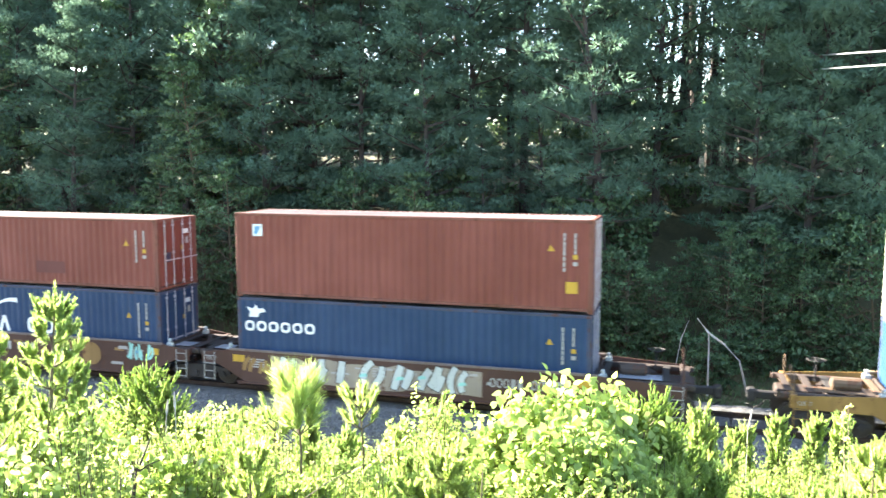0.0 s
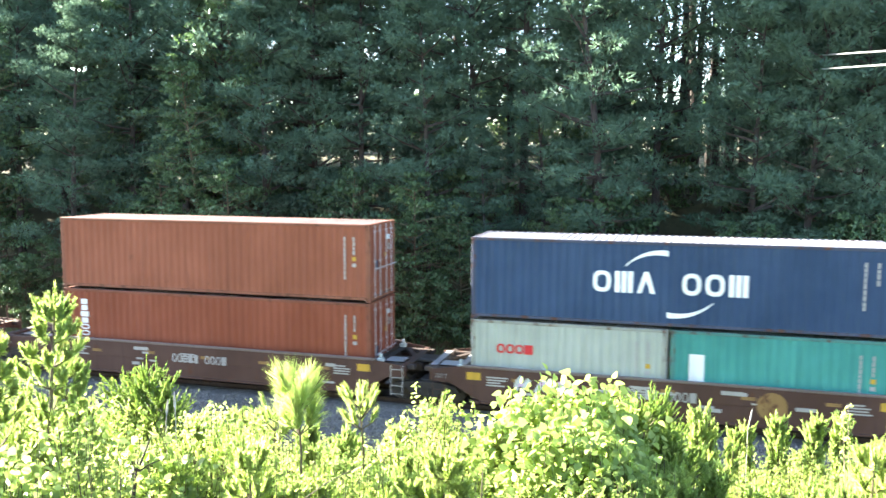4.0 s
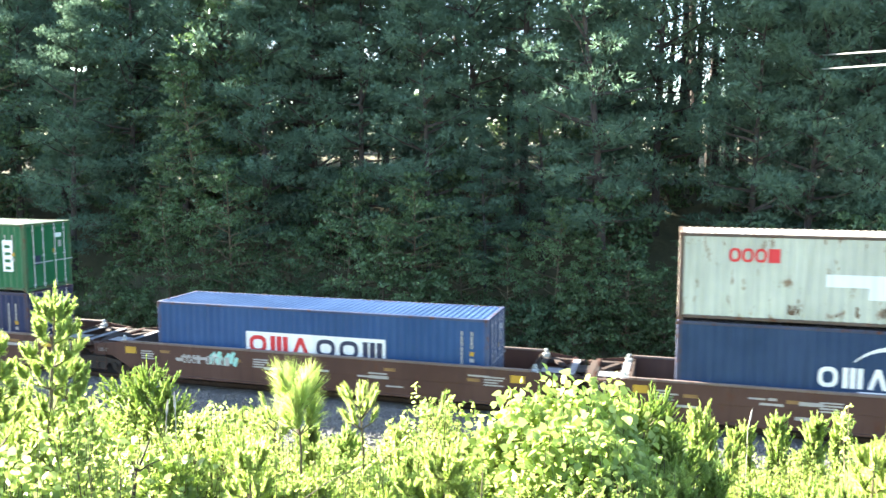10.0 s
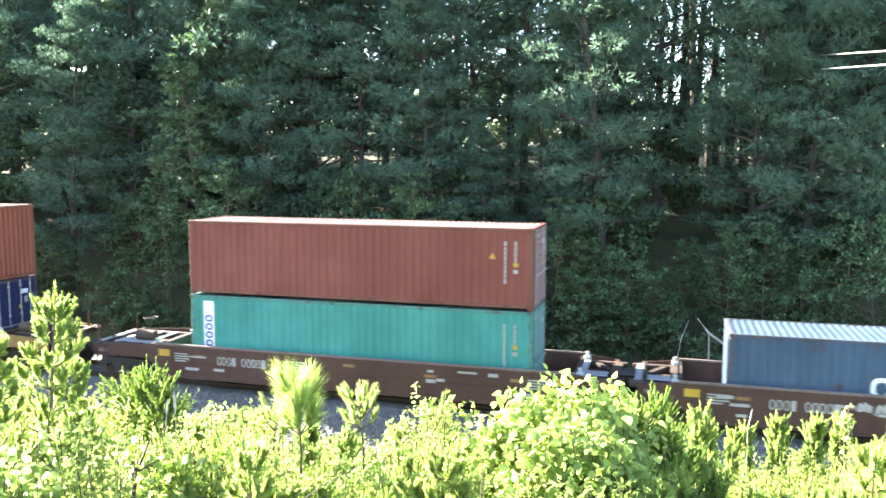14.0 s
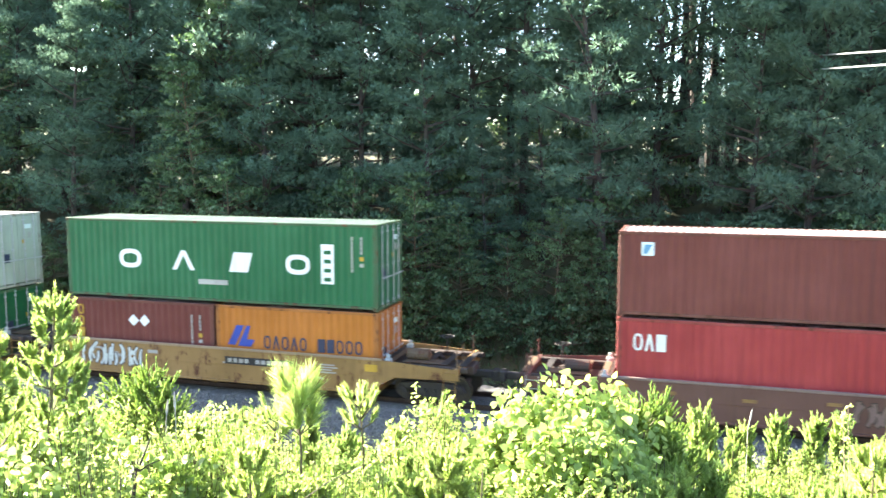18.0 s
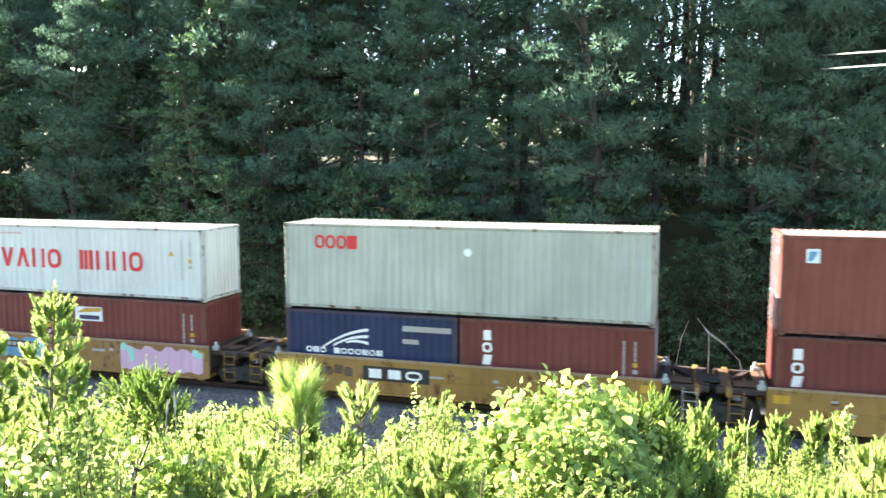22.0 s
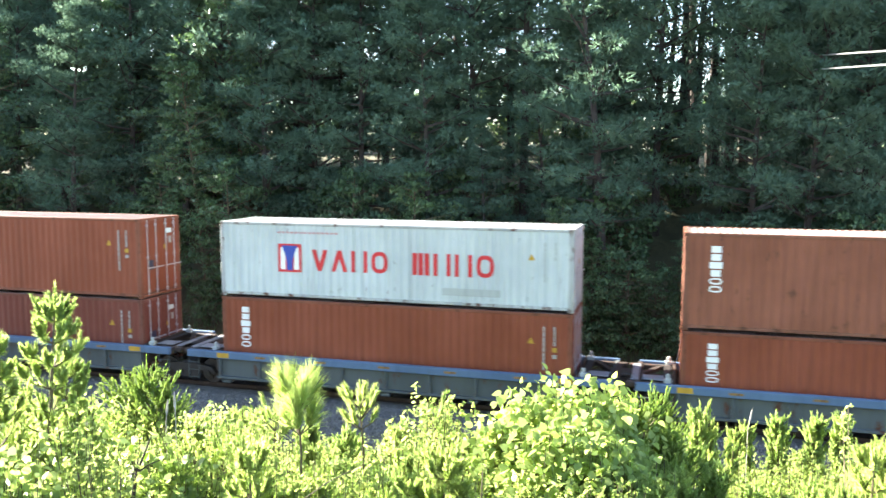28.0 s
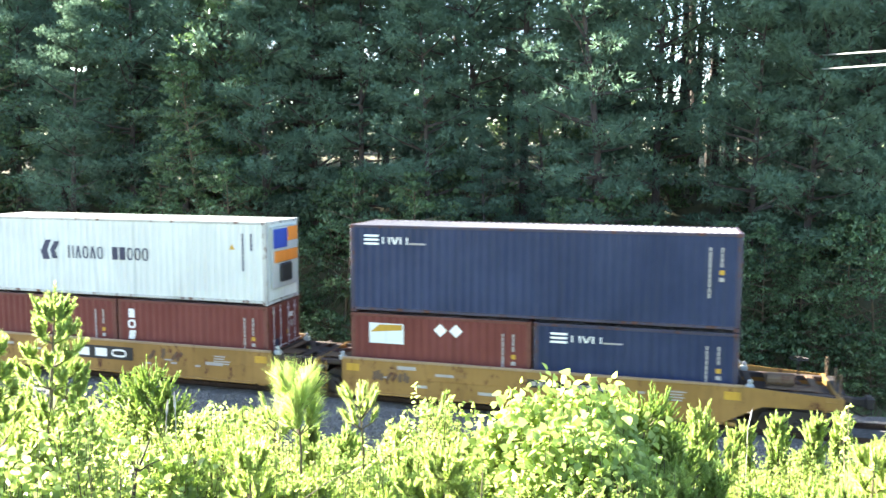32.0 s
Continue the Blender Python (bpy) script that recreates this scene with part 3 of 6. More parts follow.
def m_bars_row(c, L, H, k=1.0):
    s = Shape()
    for i in range(3):
        s.box(0.5 * k, 1.0 * k, FACE, FACE + 0.004, H * 0.865 - 0.13 * i, H * 0.865 - 0.13 * i + 0.07)
    part("logo_flag", s, M_WHITE, c, "white striped painted flag")
    part("logo", word("hvh", 1.12 * k, 2.0 * k, H * 0.785, H * 0.865, 0.12), M_WHITE, c, "row of plain white painted shapes")
    part("logo_bar", patch(2.03 * k, 2.6 * k, H * 0.785, H * 0.805), M_OFFWHITE, c)


def m_wing_row(c, L, H):
    for i in range(3):
        part("logo_wing", swoosh(1.3 + 0.45 * i, H * (0.50 + 0.05 * i), 3.0, H * (0.78 - 0.09 * i), 0.12 - 0.03 * i, 0.06, 0.10), M_WHITE, c)
    part("logo", word("nmn ioonmom", 0.75, 3.5, H * 0.445, H * 0.52, 0.15), M_WHITE, c, "row of plain white painted shapes")
    part("stencil", patch(4.2, 5.85, H * 0.79, H * 0.86), M_OFFWHITE, c)
    part("stencil", patch(4.2, 4.75, H * 0.63, H * 0.69), M_OFFWHITE, c)


def m_white_column(c, L, H, x=0.42):
    part("logo", column("tos", x, x + 0.32, H * 0.44, H * 0.87), M_WHITE, c, "upright row of plain white painted shapes")


def m_yellow_column(c, L, H):
    part("logo", column("coi", 0.35, 0.62, H * 0.42, H * 0.90, 0.12), M_YELLOW, c, "upright row of plain yellow painted shapes")


def m_diamonds(c, L, H, x=2.97, z=0.815, gap=0.52):
    for i in range(2):
        part("placard", diamond(x + gap * i, H * z, 0.22), M_WHITE, c, "white diamond placard")


# ---- well cars ----
C = {
    "brown": paint("brown_wagon_paint", (0.066, 0.030, 0.021), 0.65, 0.60, 0.35),
    "redbrown": paint("faded_red_brown_wagon_paint", (0.108, 0.049, 0.038), 0.65, 0.62, 0.3),
    "yellow": paint("yellow_wagon_paint", (0.245, 0.138, 0.036), 0.6, 0.575, 0.4),
    "ochre": paint("dirty_yellow_wagon_paint", (0.240, 0.138, 0.048), 0.65, 0.56, 0.4),
    "steelblue": paint("pale_blue_wagon_paint", (0.080, 0.135, 0.225), 0.6, 0.64, 0.3),
    "greyblue": paint("grey_wagon_side_paint", (0.072, 0.086, 0.090), 0.7, 0.58, 0.4),
    "grimy": paint("grimy_wagon_end_paint", (0.051, 0.036, 0.029), 0.75, 0.56, 0.4),
    "rusty": paint("rusty_wagon_side_paint", (0.111, 0.072, 0.043), 0.7, 0.54, 0.4),
}
SIDE = 1.43


def side_outline(a, b, left, right, square="--"):
    """Side sheet of a well: straight top, deep in the middle, cut up to the platforms at both ends."""
    foot = [(a - 0.12, 0.34), (a, 0.30)] if square[0] == "A" else [(left, 0.92), (a - 0.55, 0.88), (a + 0.55, 0.30)]
    foot += [(b, 0.30), (b + 0.12, 0.34)] if square[1] == "A" else [(b - 0.55, 0.30), (b + 0.55, 0.88), (right, 0.92)]
    top = [(b + 0.12, 1.42)] if square[1] == "A" else [(right, 1.26), (b + 0.1, 1.42)]
    top += [(a - 0.12, 1.42)] if square[0] == "A" else [(a - 0.1, 1.42), (left, 1.26)]
    return foot + top


def build_truck(parent, x, place):
    """Two wheelsets in cast side frames."""
    tr = part("truck", shared(("truck_bolster",), lambda: Shape().cbox(-0.22, 0.22, -1.0, 1.0, 0.42, 0.78, 0.03)), M_IRON, parent, "dark cast steel truck", at=pose(x, 0, 0))
    frame_me = shared(("truck_side_frame",), lambda: Shape().slab([(-1.2, 0.42), (-1.05, 0.62), (-0.45, 0.72), (0.45, 0.72), (1.05, 0.62), (1.2, 0.42), (0.98, 0.36), (0.62, 0.5), (0.42, 0.24), (-0.42, 0.24), (-0.62, 0.5), (-0.98, 0.36)], -0.09, 0.09))
    spring_me = shared(("truck_spring",), lambda: Shape().tube([(0, 0, 0.28), (0, 0, 0.34), (0, 0, 0.4), (0, 0, 0.46), (0, 0, 0.5)], [0.07, 0.05, 0.07, 0.05, 0.07], 8))
    cap_me = shared(("bearing_cap",), lambda: Shape().wheel(0, 0.42, -0.07, 0.07, 0.11, 12))
    for side in (-1.02, 1.02):
        part("side_frame", frame_me, M_IRON, tr, at=pose(0, side, 0))
        for dx in (-0.16, 0.16):
            part("spring", spring_me, M_IRON, tr, at=pose(dx, side * 1.07, 0))
        for dx in (-0.89, 0.89):
            part("bearing_cap", cap_me, M_IRON, tr, at=pose(dx, side * 1.08, 0))
    ws = shared(("wheelset",), lambda: Shape().wheel(0, 0, -0.9, 0.9, 0.075, 10).wheel(0, 0, -0.80, -0.70, 0.42, 24).wheel(0, 0, 0.70, 0.80, 0.42, 24).wheel(0, 0, -0.705, -0.675, 0.455, 24).wheel(0, 0, 0.675, 0.705, 0.455, 24).box(-0.3, 0.3, -0.815, -0.795, -0.03, 0.03))
    for dx in (-0.89, 0.89):
        w = part("wheelset", ws, M_WHEEL, tr, at=pose(dx, 0, 0.42))
        WHEELSETS.append((w, dx, place + x + dx))
    return tr


@functools.lru_cache(None)
def sunlit_chord(skin):
    """The top edge of the wells: wagon paint mixed paler to stand for sunlight on it."""
    c = TONE[skin.name]
    return paint(skin.name.replace("_paint", "_chord_paint"), tuple(0.75 * a + 0.25 * b for a, b in zip(c, (0.40, 0.37, 0.35))), 0.45, 0.58, 0.3)


def build_car(u, style, pitch, ends, skin, label, chord=None, group="well cars of the train", seed=0, stencils=True):
    """One well unit. u: the left end of its 40 ft load. ends: for the left and right end, A where it hangs on the next unit, C where it has a coupler."""
    rng = random.Random(seed)
    car = thing("well_car", label, "well car", group, at=pose(u, 0, 0))
    MOVING.append((car, u, 0.0))
    wl = (14.7 if pitch > 17 and pitch < 18 else 12.42)
    a, b = L40 / 2 - wl / 2, L40 / 2 + wl / 2
    half = {"A": (pitch - wl) / 2 - 0.06, "C": 2.95}
    left, right = a - half[ends[0]], b + half[ends[1]]
    if style == "tub":
        out = side_outline(a, b, left + 0.25, right - 0.25, ends if skin in (C["yellow"], C["ochre"]) else "--")
        for sign in (-1, 1):
            part("side_sheet", Shape().slab(out, sign * SIDE - 0.02, sign * SIDE + 0.02), skin, car)
            part("top_chord", Shape().cbox(a - 0.1, b + 0.1, sign * SIDE - 0.055, sign * SIDE + 0.055, 1.40, 1.475, 0.012), chord or sunlit_chord(skin), car)
            part("side_plate", Shape().cbox(a - 0.08, b + 0.08, min(sign * (SIDE + 0.018), sign * (SIDE + 0.036)), max(sign * (SIDE + 0.018), sign * (SIDE + 0.036)), 0.86, 1.398, 0.006), skin, car)
            part("bottom_chord", Shape().cbox(a + 0.5, b - 0.5, sign * SIDE - 0.05, sign * SIDE + 0.05, 0.255, 0.335, 0.012), skin, car)
    else:
        for sign in (-1, 1):
            part("top_chord", Shape().cbox(left + 0.3, right - 0.3, sign * SIDE - 0.09, sign * SIDE + 0.09, 1.08, 1.33, 0.02), chord, car)
            part("side_sheet", Shape().slab([(a, 1.09), (a, 0.52), (a + 0.15, 0.40), (b - 0.15, 0.40), (b, 0.52), (b, 1.09)], sign * (SIDE - 0.08) - 0.015, sign * (SIDE - 0.08) + 0.015), skin, car)
            rib = shared(("side_rib", sign), lambda: Shape().cbox(-0.05, 0.05, sign * (SIDE - 0.02) - 0.05, sign * (SIDE - 0.02) + 0.05, 0.40, 1.085, 0.01))
            n = 8
            for i in range(n + 1):
                part("side_rib", rib, skin, car, at=pose(a + 0.1 + (b - a - 0.2) * i / n, 0, 0))
            part("bottom_chord", Shape().cbox(a, b, sign * (SIDE - 0.02) - 0.06, sign * (SIDE - 0.02) + 0.06, 0.36, 0.45, 0.012), skin, car)
    for i in range(5):
        x = a + 0.3 + (b - a - 0.6) * i / 4
        part("floor_beam", shared(("floor_beam",), lambda: Shape().cbox(-0.16, 0.16, -1.4, 1.4, 0.20, 0.325, 0.02)), skin, car, at=pose(x, 0, 0))
    grime = C["grimy"]
    gold = skin in (C["yellow"], C["ochre"]) or style == "rib" and skin is C["rusty"]
    deck = C["rusty"] if gold or skin is C["redbrown"] else M_DECK
    for k, (edge, far, e) in enumerate(((a, left, ends[0]), (b, right, ends[1]))):
        d = -1 if k == 0 else 1
        lo, hi = min(edge, far), max(edge, far)
        part("end_platform", Shape().cbox(lo, hi, -0.42, 0.42, 0.86, 1.16, 0.03), grime, car)
        part("end_bulkhead", Shape().cbox(edge - 0.07 if d < 0 else edge, edge if d < 0 else edge + 0.07, -1.4, 1.4, 0.62, 1.36, 0.015), grime, car)
        for y in (-1.12, 1.12):
            part("end_sill", Shape().cbox(lo, hi - 0.02, y - 0.10, y + 0.10, 1.12, 1.28, 0.02), grime, car)
        for y in (-0.62, 0.62):
            part("diagonal_brace", Shape().slab([(0, 1.14), (0.16, 1.14), (0.16, 1.26), (0, 1.26)], -0.55, 0.55), grime, car, at=pose(edge + d * half[e] * 0.5 - 0.08, y, 0, 0, 0, d * (28 if y > 0 else -28)))
        n = 5 if e == "C" else 2
        grate = shared(("deck_grating", e), lambda: Shape().cbox(-0.11, 0.11, -1.0, 1.0, 1.285, 1.315, 0.006))
        for i in range(n):
            part("deck_grating", grate, (deck, deck, grime, M_IRON)[rng.randrange(4)], car, at=pose(edge + d * (0.25 + (half[e] - 0.5) * i / max(1, n - 1)), 0, 0))
        guide = shared(("load_guide",), lambda: Shape().cbox(-0.11, 0.11, -0.1, 0.1, 1.28, 1.44, 0.03).cbox(-0.06, 0.06, -0.05, 0.05, 1.43, 1.58, 0.03))
        for y in (-1.14, 1.14):
            part("load_guide", guide, M_GREYPATCH, car, "pale steel load guide", at=pose(edge + d * 0.22, y, 0))
        part("deck_plate", Shape().cbox(-half[e] * 0.22, half[e] * 0.22, -1.02, -0.45, 1.318, 1.335, 0.006), deck, car, "worn deck plate", at=pose(edge + d * half[e] * 0.45, 0, 0))
        part("cross_sill", Shape().cbox(far - d * 0.35 - 0.08, far - d * 0.35 + 0.08, -1.42, 1.42, 1.06, 1.30, 0.02), grime if rng.random() < 0.6 else skin, car)
        post_me = shared(("grab_post",), lambda: Shape().tube([(0, 0, 1.25), (0, 0, 1.95)], [0.03, 0.03], 6).box(-0.05, 0.05, -0.05, 0.05, 1.25, 1.30))
        if e == "C":
            for y in (-1.3, -0.5, 0.9):
                part("grab_post", post_me, C["rusty"] if gold else skin, car, at=pose(far - d * 0.35, y, 0))
            part("brake_wheel", shared(("brake_wheel",), lambda: Shape().tube([(0.26 * math.cos(i * math.tau / 16), 0.26 * math.sin(i * math.tau / 16), 1.9) for i in range(17)], [0.018] * 17, 5, False).tube([(-0.25, 0, 1.9), (0.25, 0, 1.9)], [0.014] * 2, 5).tube([(0, -0.25, 1.9), (0, 0.25, 1.9)], [0.014] * 2, 5).tube([(0, 0, 1.2), (0, 0, 1.9)], [0.025] * 2, 6)), M_IRON, car, at=pose(far - d * 1.2, 0.6, 0))
            part("air_reservoir", Shape().tube([(-0.42, 0, 0), (-0.38, 0, 0), (0.38, 0, 0), (0.42, 0, 0)], [0.10, 0.19, 0.19, 0.10], 12), C["rusty"] if gold else grime, car, at=pose(edge + d * 1.1, -0.55, 1.5))
            part("coupler", Shape().cbox(-0.62, 0.1, -0.1, 0.1, 0.74, 0.98, 0.03).cbox(-0.80, -0.55, -0.2, 0.2, 0.66, 1.04, 0.05), M_IRON, car, at=pose(far, 0, 0, 0, 0, 0 if d < 0 else 180))
            hose = [(far + d * 0.1, 0.25, 0.8), (far + d * 0.35, 0.28, 0.45), (far + d * 0.6, 0.2, 0.35), (far + d * 0.78, 0.1, 0.5)]
            part("air_hose", Shape().tube(hose, [0.025] * 4, 6), M_IRON, car)
            build_truck(car, edge + d * 1.65, u)
        else:
            part("articulation_cover", Shape().cbox(far - 0.5, far + 0.5, -0.36, 0.36, 1.165, 1.30, 0.04), M_IRON, car)
            if k == 0:
                build_truck(car, left - 0.03, u)
        ladder = Shape()
        for y in (-1.475,):
            for i in range(4):
                z = 0.35 + 0.27 * i
                ladder.tube([(far - d * 0.55 - 0.2, y, z), (far - d * 0.55 + 0.2, y, z)], [0.014] * 2, 5)
            for x in (-0.2, 0.2):
                ladder.tube([(far - d * 0.55 + x, y, 0.3), (far - d * 0.55 + x, y, 1.3)], [0.016] * 2, 5)
        part("ladder", ladder, skin if rng.random() < 0.7 else M_OFFWHITE, car)
    # stencils and reflectors on the near side
    yf = -SIDE - 0.06 if style == "tub" else -SIDE - 0.095
    if style == "tub":
        yf = -SIDE - 0.040
        zs = (1.02, 1.12)
    else:
        zs = (1.17, 1.24)
    plate = shared(("reflector", style), lambda: Shape().box(-0.2, 0.2, yf, yf + 0.004, *zs))
    for i in range(5):
        part("reflector", plate, C["ochre"], car, at=pose(a + 1.7 + i * (b - a - 3.4) / 4, 0, rng.uniform(-0.06, 0.1) if style == "tub" else 0))
    if style == "tub" and stencils:
        s = Shape()
        for i in range(rng.randint(7, 11)):
            x, z, w = rng.uniform(a + 0.2, b - 1.2), rng.uniform(0.5, 1.2), rng.uniform(0.15, 0.7)
            s.box(x, x + w, yf - 0.002, yf + 0.002, z, z + rng.uniform(0.05, 0.12))
        part("stencil", s, M_OFFWHITE, car, "worn white stencilled lines")
        for x0 in ((a + 0.7, b - 1.35, a + 5.2) if skin in (C["brown"], C["redbrown"]) else (b - 2.1,)):
            s = Shape()
            for i in range(4):
                s.box(x0, x0 + rng.uniform(0.4, 0.68), yf - 0.003, yf + 0.002, 0.86 + 0.085 * i, 0.86 + 0.085 * i + 0.045)
            part("data_stencil", s, M_OFFWHITE, car, "lines of small worn white stencilling")
        part("load_stencil", letters("125 T", 0.17, left + 0.42, 1.02, yf), M_OFFWHITE, car)
    part("yellow_panel", Shape().box(a + 0.05, a + 0.5, yf - 0.004, yf, 1.02 if style == "tub" else 1.12, 1.26 if style == "tub" else 1.29), M_YELLOW, car)
    part("yellow_panel", Shape().box(b - 0.5, b - 0.05, yf - 0.004, yf, 1.02 if style == "tub" else 1.12, 1.26 if style == "tub" else 1.29), M_YELLOW, car)
    return car, a, b, yf


def graffiti(car, a0, a1, yf, paints, seed, n=9, z0=0.42, z1=1.36, field=False):
    """Sprayed shapes in a row: heavy bars with a dark rim behind them, or one ragged field."""
    rng = random.Random(seed)
    if field:
        m = 16
        low = [(a0 + (a1 - a0) * i / m, z0 + rng.uniform(0, 0.12) * (z1 - z0)) for i in range(m + 1)]
        high = [(a0 + (a1 - a0) * i / m, z1 - rng.uniform(0, 0.30) ** 1.2 * (z1 - z0)) for i in range(m + 1)]
        s = Shape()
        for i in range(m):
            s.slab([low[i], low[i + 1], high[i + 1], high[i]], yf - 0.004, yf - 0.0035)
        part("graffiti", s, paints[0], car, "ragged field of spray paint")
        for e, mat in enumerate(paints[1:]):
            s = Shape()
            for i in range(5):
                x, z, r = (a0 + 0.25, a1 - 0.25)[i % 2] + rng.uniform(-0.25, 0.25), rng.uniform(z0 + 0.2, z1 - 0.1), rng.uniform(0.1, 0.2)
                s.slab([(x + r * rng.uniform(0.7, 1.2) * math.cos(q * math.tau / 8), z + r * rng.uniform(0.7, 1.2) * math.sin(q * math.tau / 8)) for q in range(8)], yf - 0.006 - 0.0004 * i, yf - 0.0056 - 0.0004 * i)
            part("graffiti", s, mat, car, "sprayed spots")
        return
    n = max(2, round(n * 0.8))
    w = (a1 - a0) / n
    rim, fill = Shape(), Shape()
    extra = [Shape() for _ in paints[1:]]
    forms = (((0, 0.1, 0.2, 1), (0.65, 0, 0.85, 0.9)), ((0.1, 0, 0.3, 0.8), (0.55, 0.2, 0.75, 1), (0.95, 0, 1.05, 0.5)),
             ((0.3, 0.1, 0.5, 0.95),), ((0.2, 0, 0.35, 1), (0.75, 0.1, 0.9, 0.8)))
    for i in range(n):
        x, zb, h = a0 + i * w, z0 + rng.uniform(0.02, 0.1), (z1 - z0) * rng.uniform(0.82, 0.95)
        wide, lean = w * 0.62, rng.uniform(-0.05, 0.14)
        t = min(w * 0.30, 0.26) * rng.uniform(0.85, 1.1)
        for k, (p0, q0, p1, q1) in enumerate(rng.choice(forms)):
            a = Vector((x + t / 2 + p0 * wide + lean * q0, zb + t / 2 + q0 * (h - t)))
            b = Vector((x + t / 2 + p1 * wide + lean * q1, zb + t / 2 + q1 * (h - t)))
            d = (b - a).normalized() if (b - a).length > 0.01 else Vector((1, 0))
            c = Vector((-d.y, d.x))
            bow = (b - a).length * rng.uniform(-0.28, 0.28)
            for shape, g, y in ((rim, t / 2 + 0.035, yf - 0.0022), (fill, t / 2, yf - 0.0045)):
                y -= 0.00025 * k
                pts = [a - d * g * 0.8 + (b - a + d * g * 1.7) * (j / 6) + c * bow * 4 * (j / 6) * (1 - j / 6) for j in range(7)]
                for j in range(6):
                    e = (pts[j + 1] - pts[j]).normalized()
                    e = Vector((-e.y, e.x)) * g * (1.0 - 0.18 * abs(j - 2.5) / 2.5)
                    shape.slab([tuple(pts[j] - e), tuple(pts[j + 1] - e), tuple(pts[j + 1] + e), tuple(pts[j] + e)], y - 0.0006, y)
        for e, sh in enumerate(extra):
            if rng.random() < 0.7:
                hx, hz = x + rng.uniform(0.0, 0.5) * w, zb + rng.uniform(0.1, 0.6) * h
                sh.slab([(hx, hz), (hx + w * 0.3, hz + 0.05), (hx + w * 0.26, hz + 0.15), (hx + w * 0.05, hz + 0.12)], yf - 0.0078 - 0.001 * e, yf - 0.0072 - 0.001 * e)
    if n > 3:
        part("graffiti_rim", rim, C["grimy"], car, "dark sprayed outlines")
    part("graffiti", fill, paints[0], car, "heavy sprayed bars")
    for sh, mat in zip(extra, paints[1:]):
        if sh.v:
            part("graffiti", sh, mat, car, "sprayed graffiti strokes")


def name_panel(car, x, yf, w=2.3, codes="ttn", dark=True):
    if dark:
        part("name_panel", Shape().box(x, x + w, yf - 0.006, yf - 0.002, 0.74, 1.22), M_BLACK, car, "black painted panel")
    s = Shape()
    n = len(codes)
    for i, c in enumerate(codes):
        glyph_shape(s, c, x + 0.15 + i * (w - 0.3) / n, x + 0.15 + (i + 0.85) * (w - 0.3) / n, 0.83, 1.13, yf - 0.010, 0.004)
    part("logo", s, M_WHITE if dark else M_OFFWHITE, car, "row of plain painted shapes")


def number_panel(car, x, yf, w=2.6):
    part("number_panel", Shape().box(x, x + w, yf - 0.006, yf - 0.002, 0.92, 1.18), M_BLACK, car, "dark number panel")
    s = Shape()
    for i in range(11):
        if i != 4:
            s.box(x + 0.12 + i * (w - 0.24) / 11, x + 0.12 + (i + 0.72) * (w - 0.24) / 11, yf - 0.010, yf - 0.006, 0.98, 1.12)
    part("stencil", s, M_OFFWHITE, car)


def c40(u, z, h, skin, label, **kw):
    return build_container(u, z, L40, h, P[skin], label, **kw)


def pair20(u, z, ska, la, skb, lb, doors=("R", "R")):
    a = build_container(u, z, L20, STD, P[ska], la, doors=doors[0])
    b = build_container(u + L40 - L20, z, L20, STD, P[skb], lb, doors=doors[1])
    return a, b


BROWN_CAR = "rust-brown steel well car with worn white stencils"
YELLOW_CAR = "yellow steel well car with rust and stencils"
BLUE_CAR = "pale blue and grey ribbed steel well car"


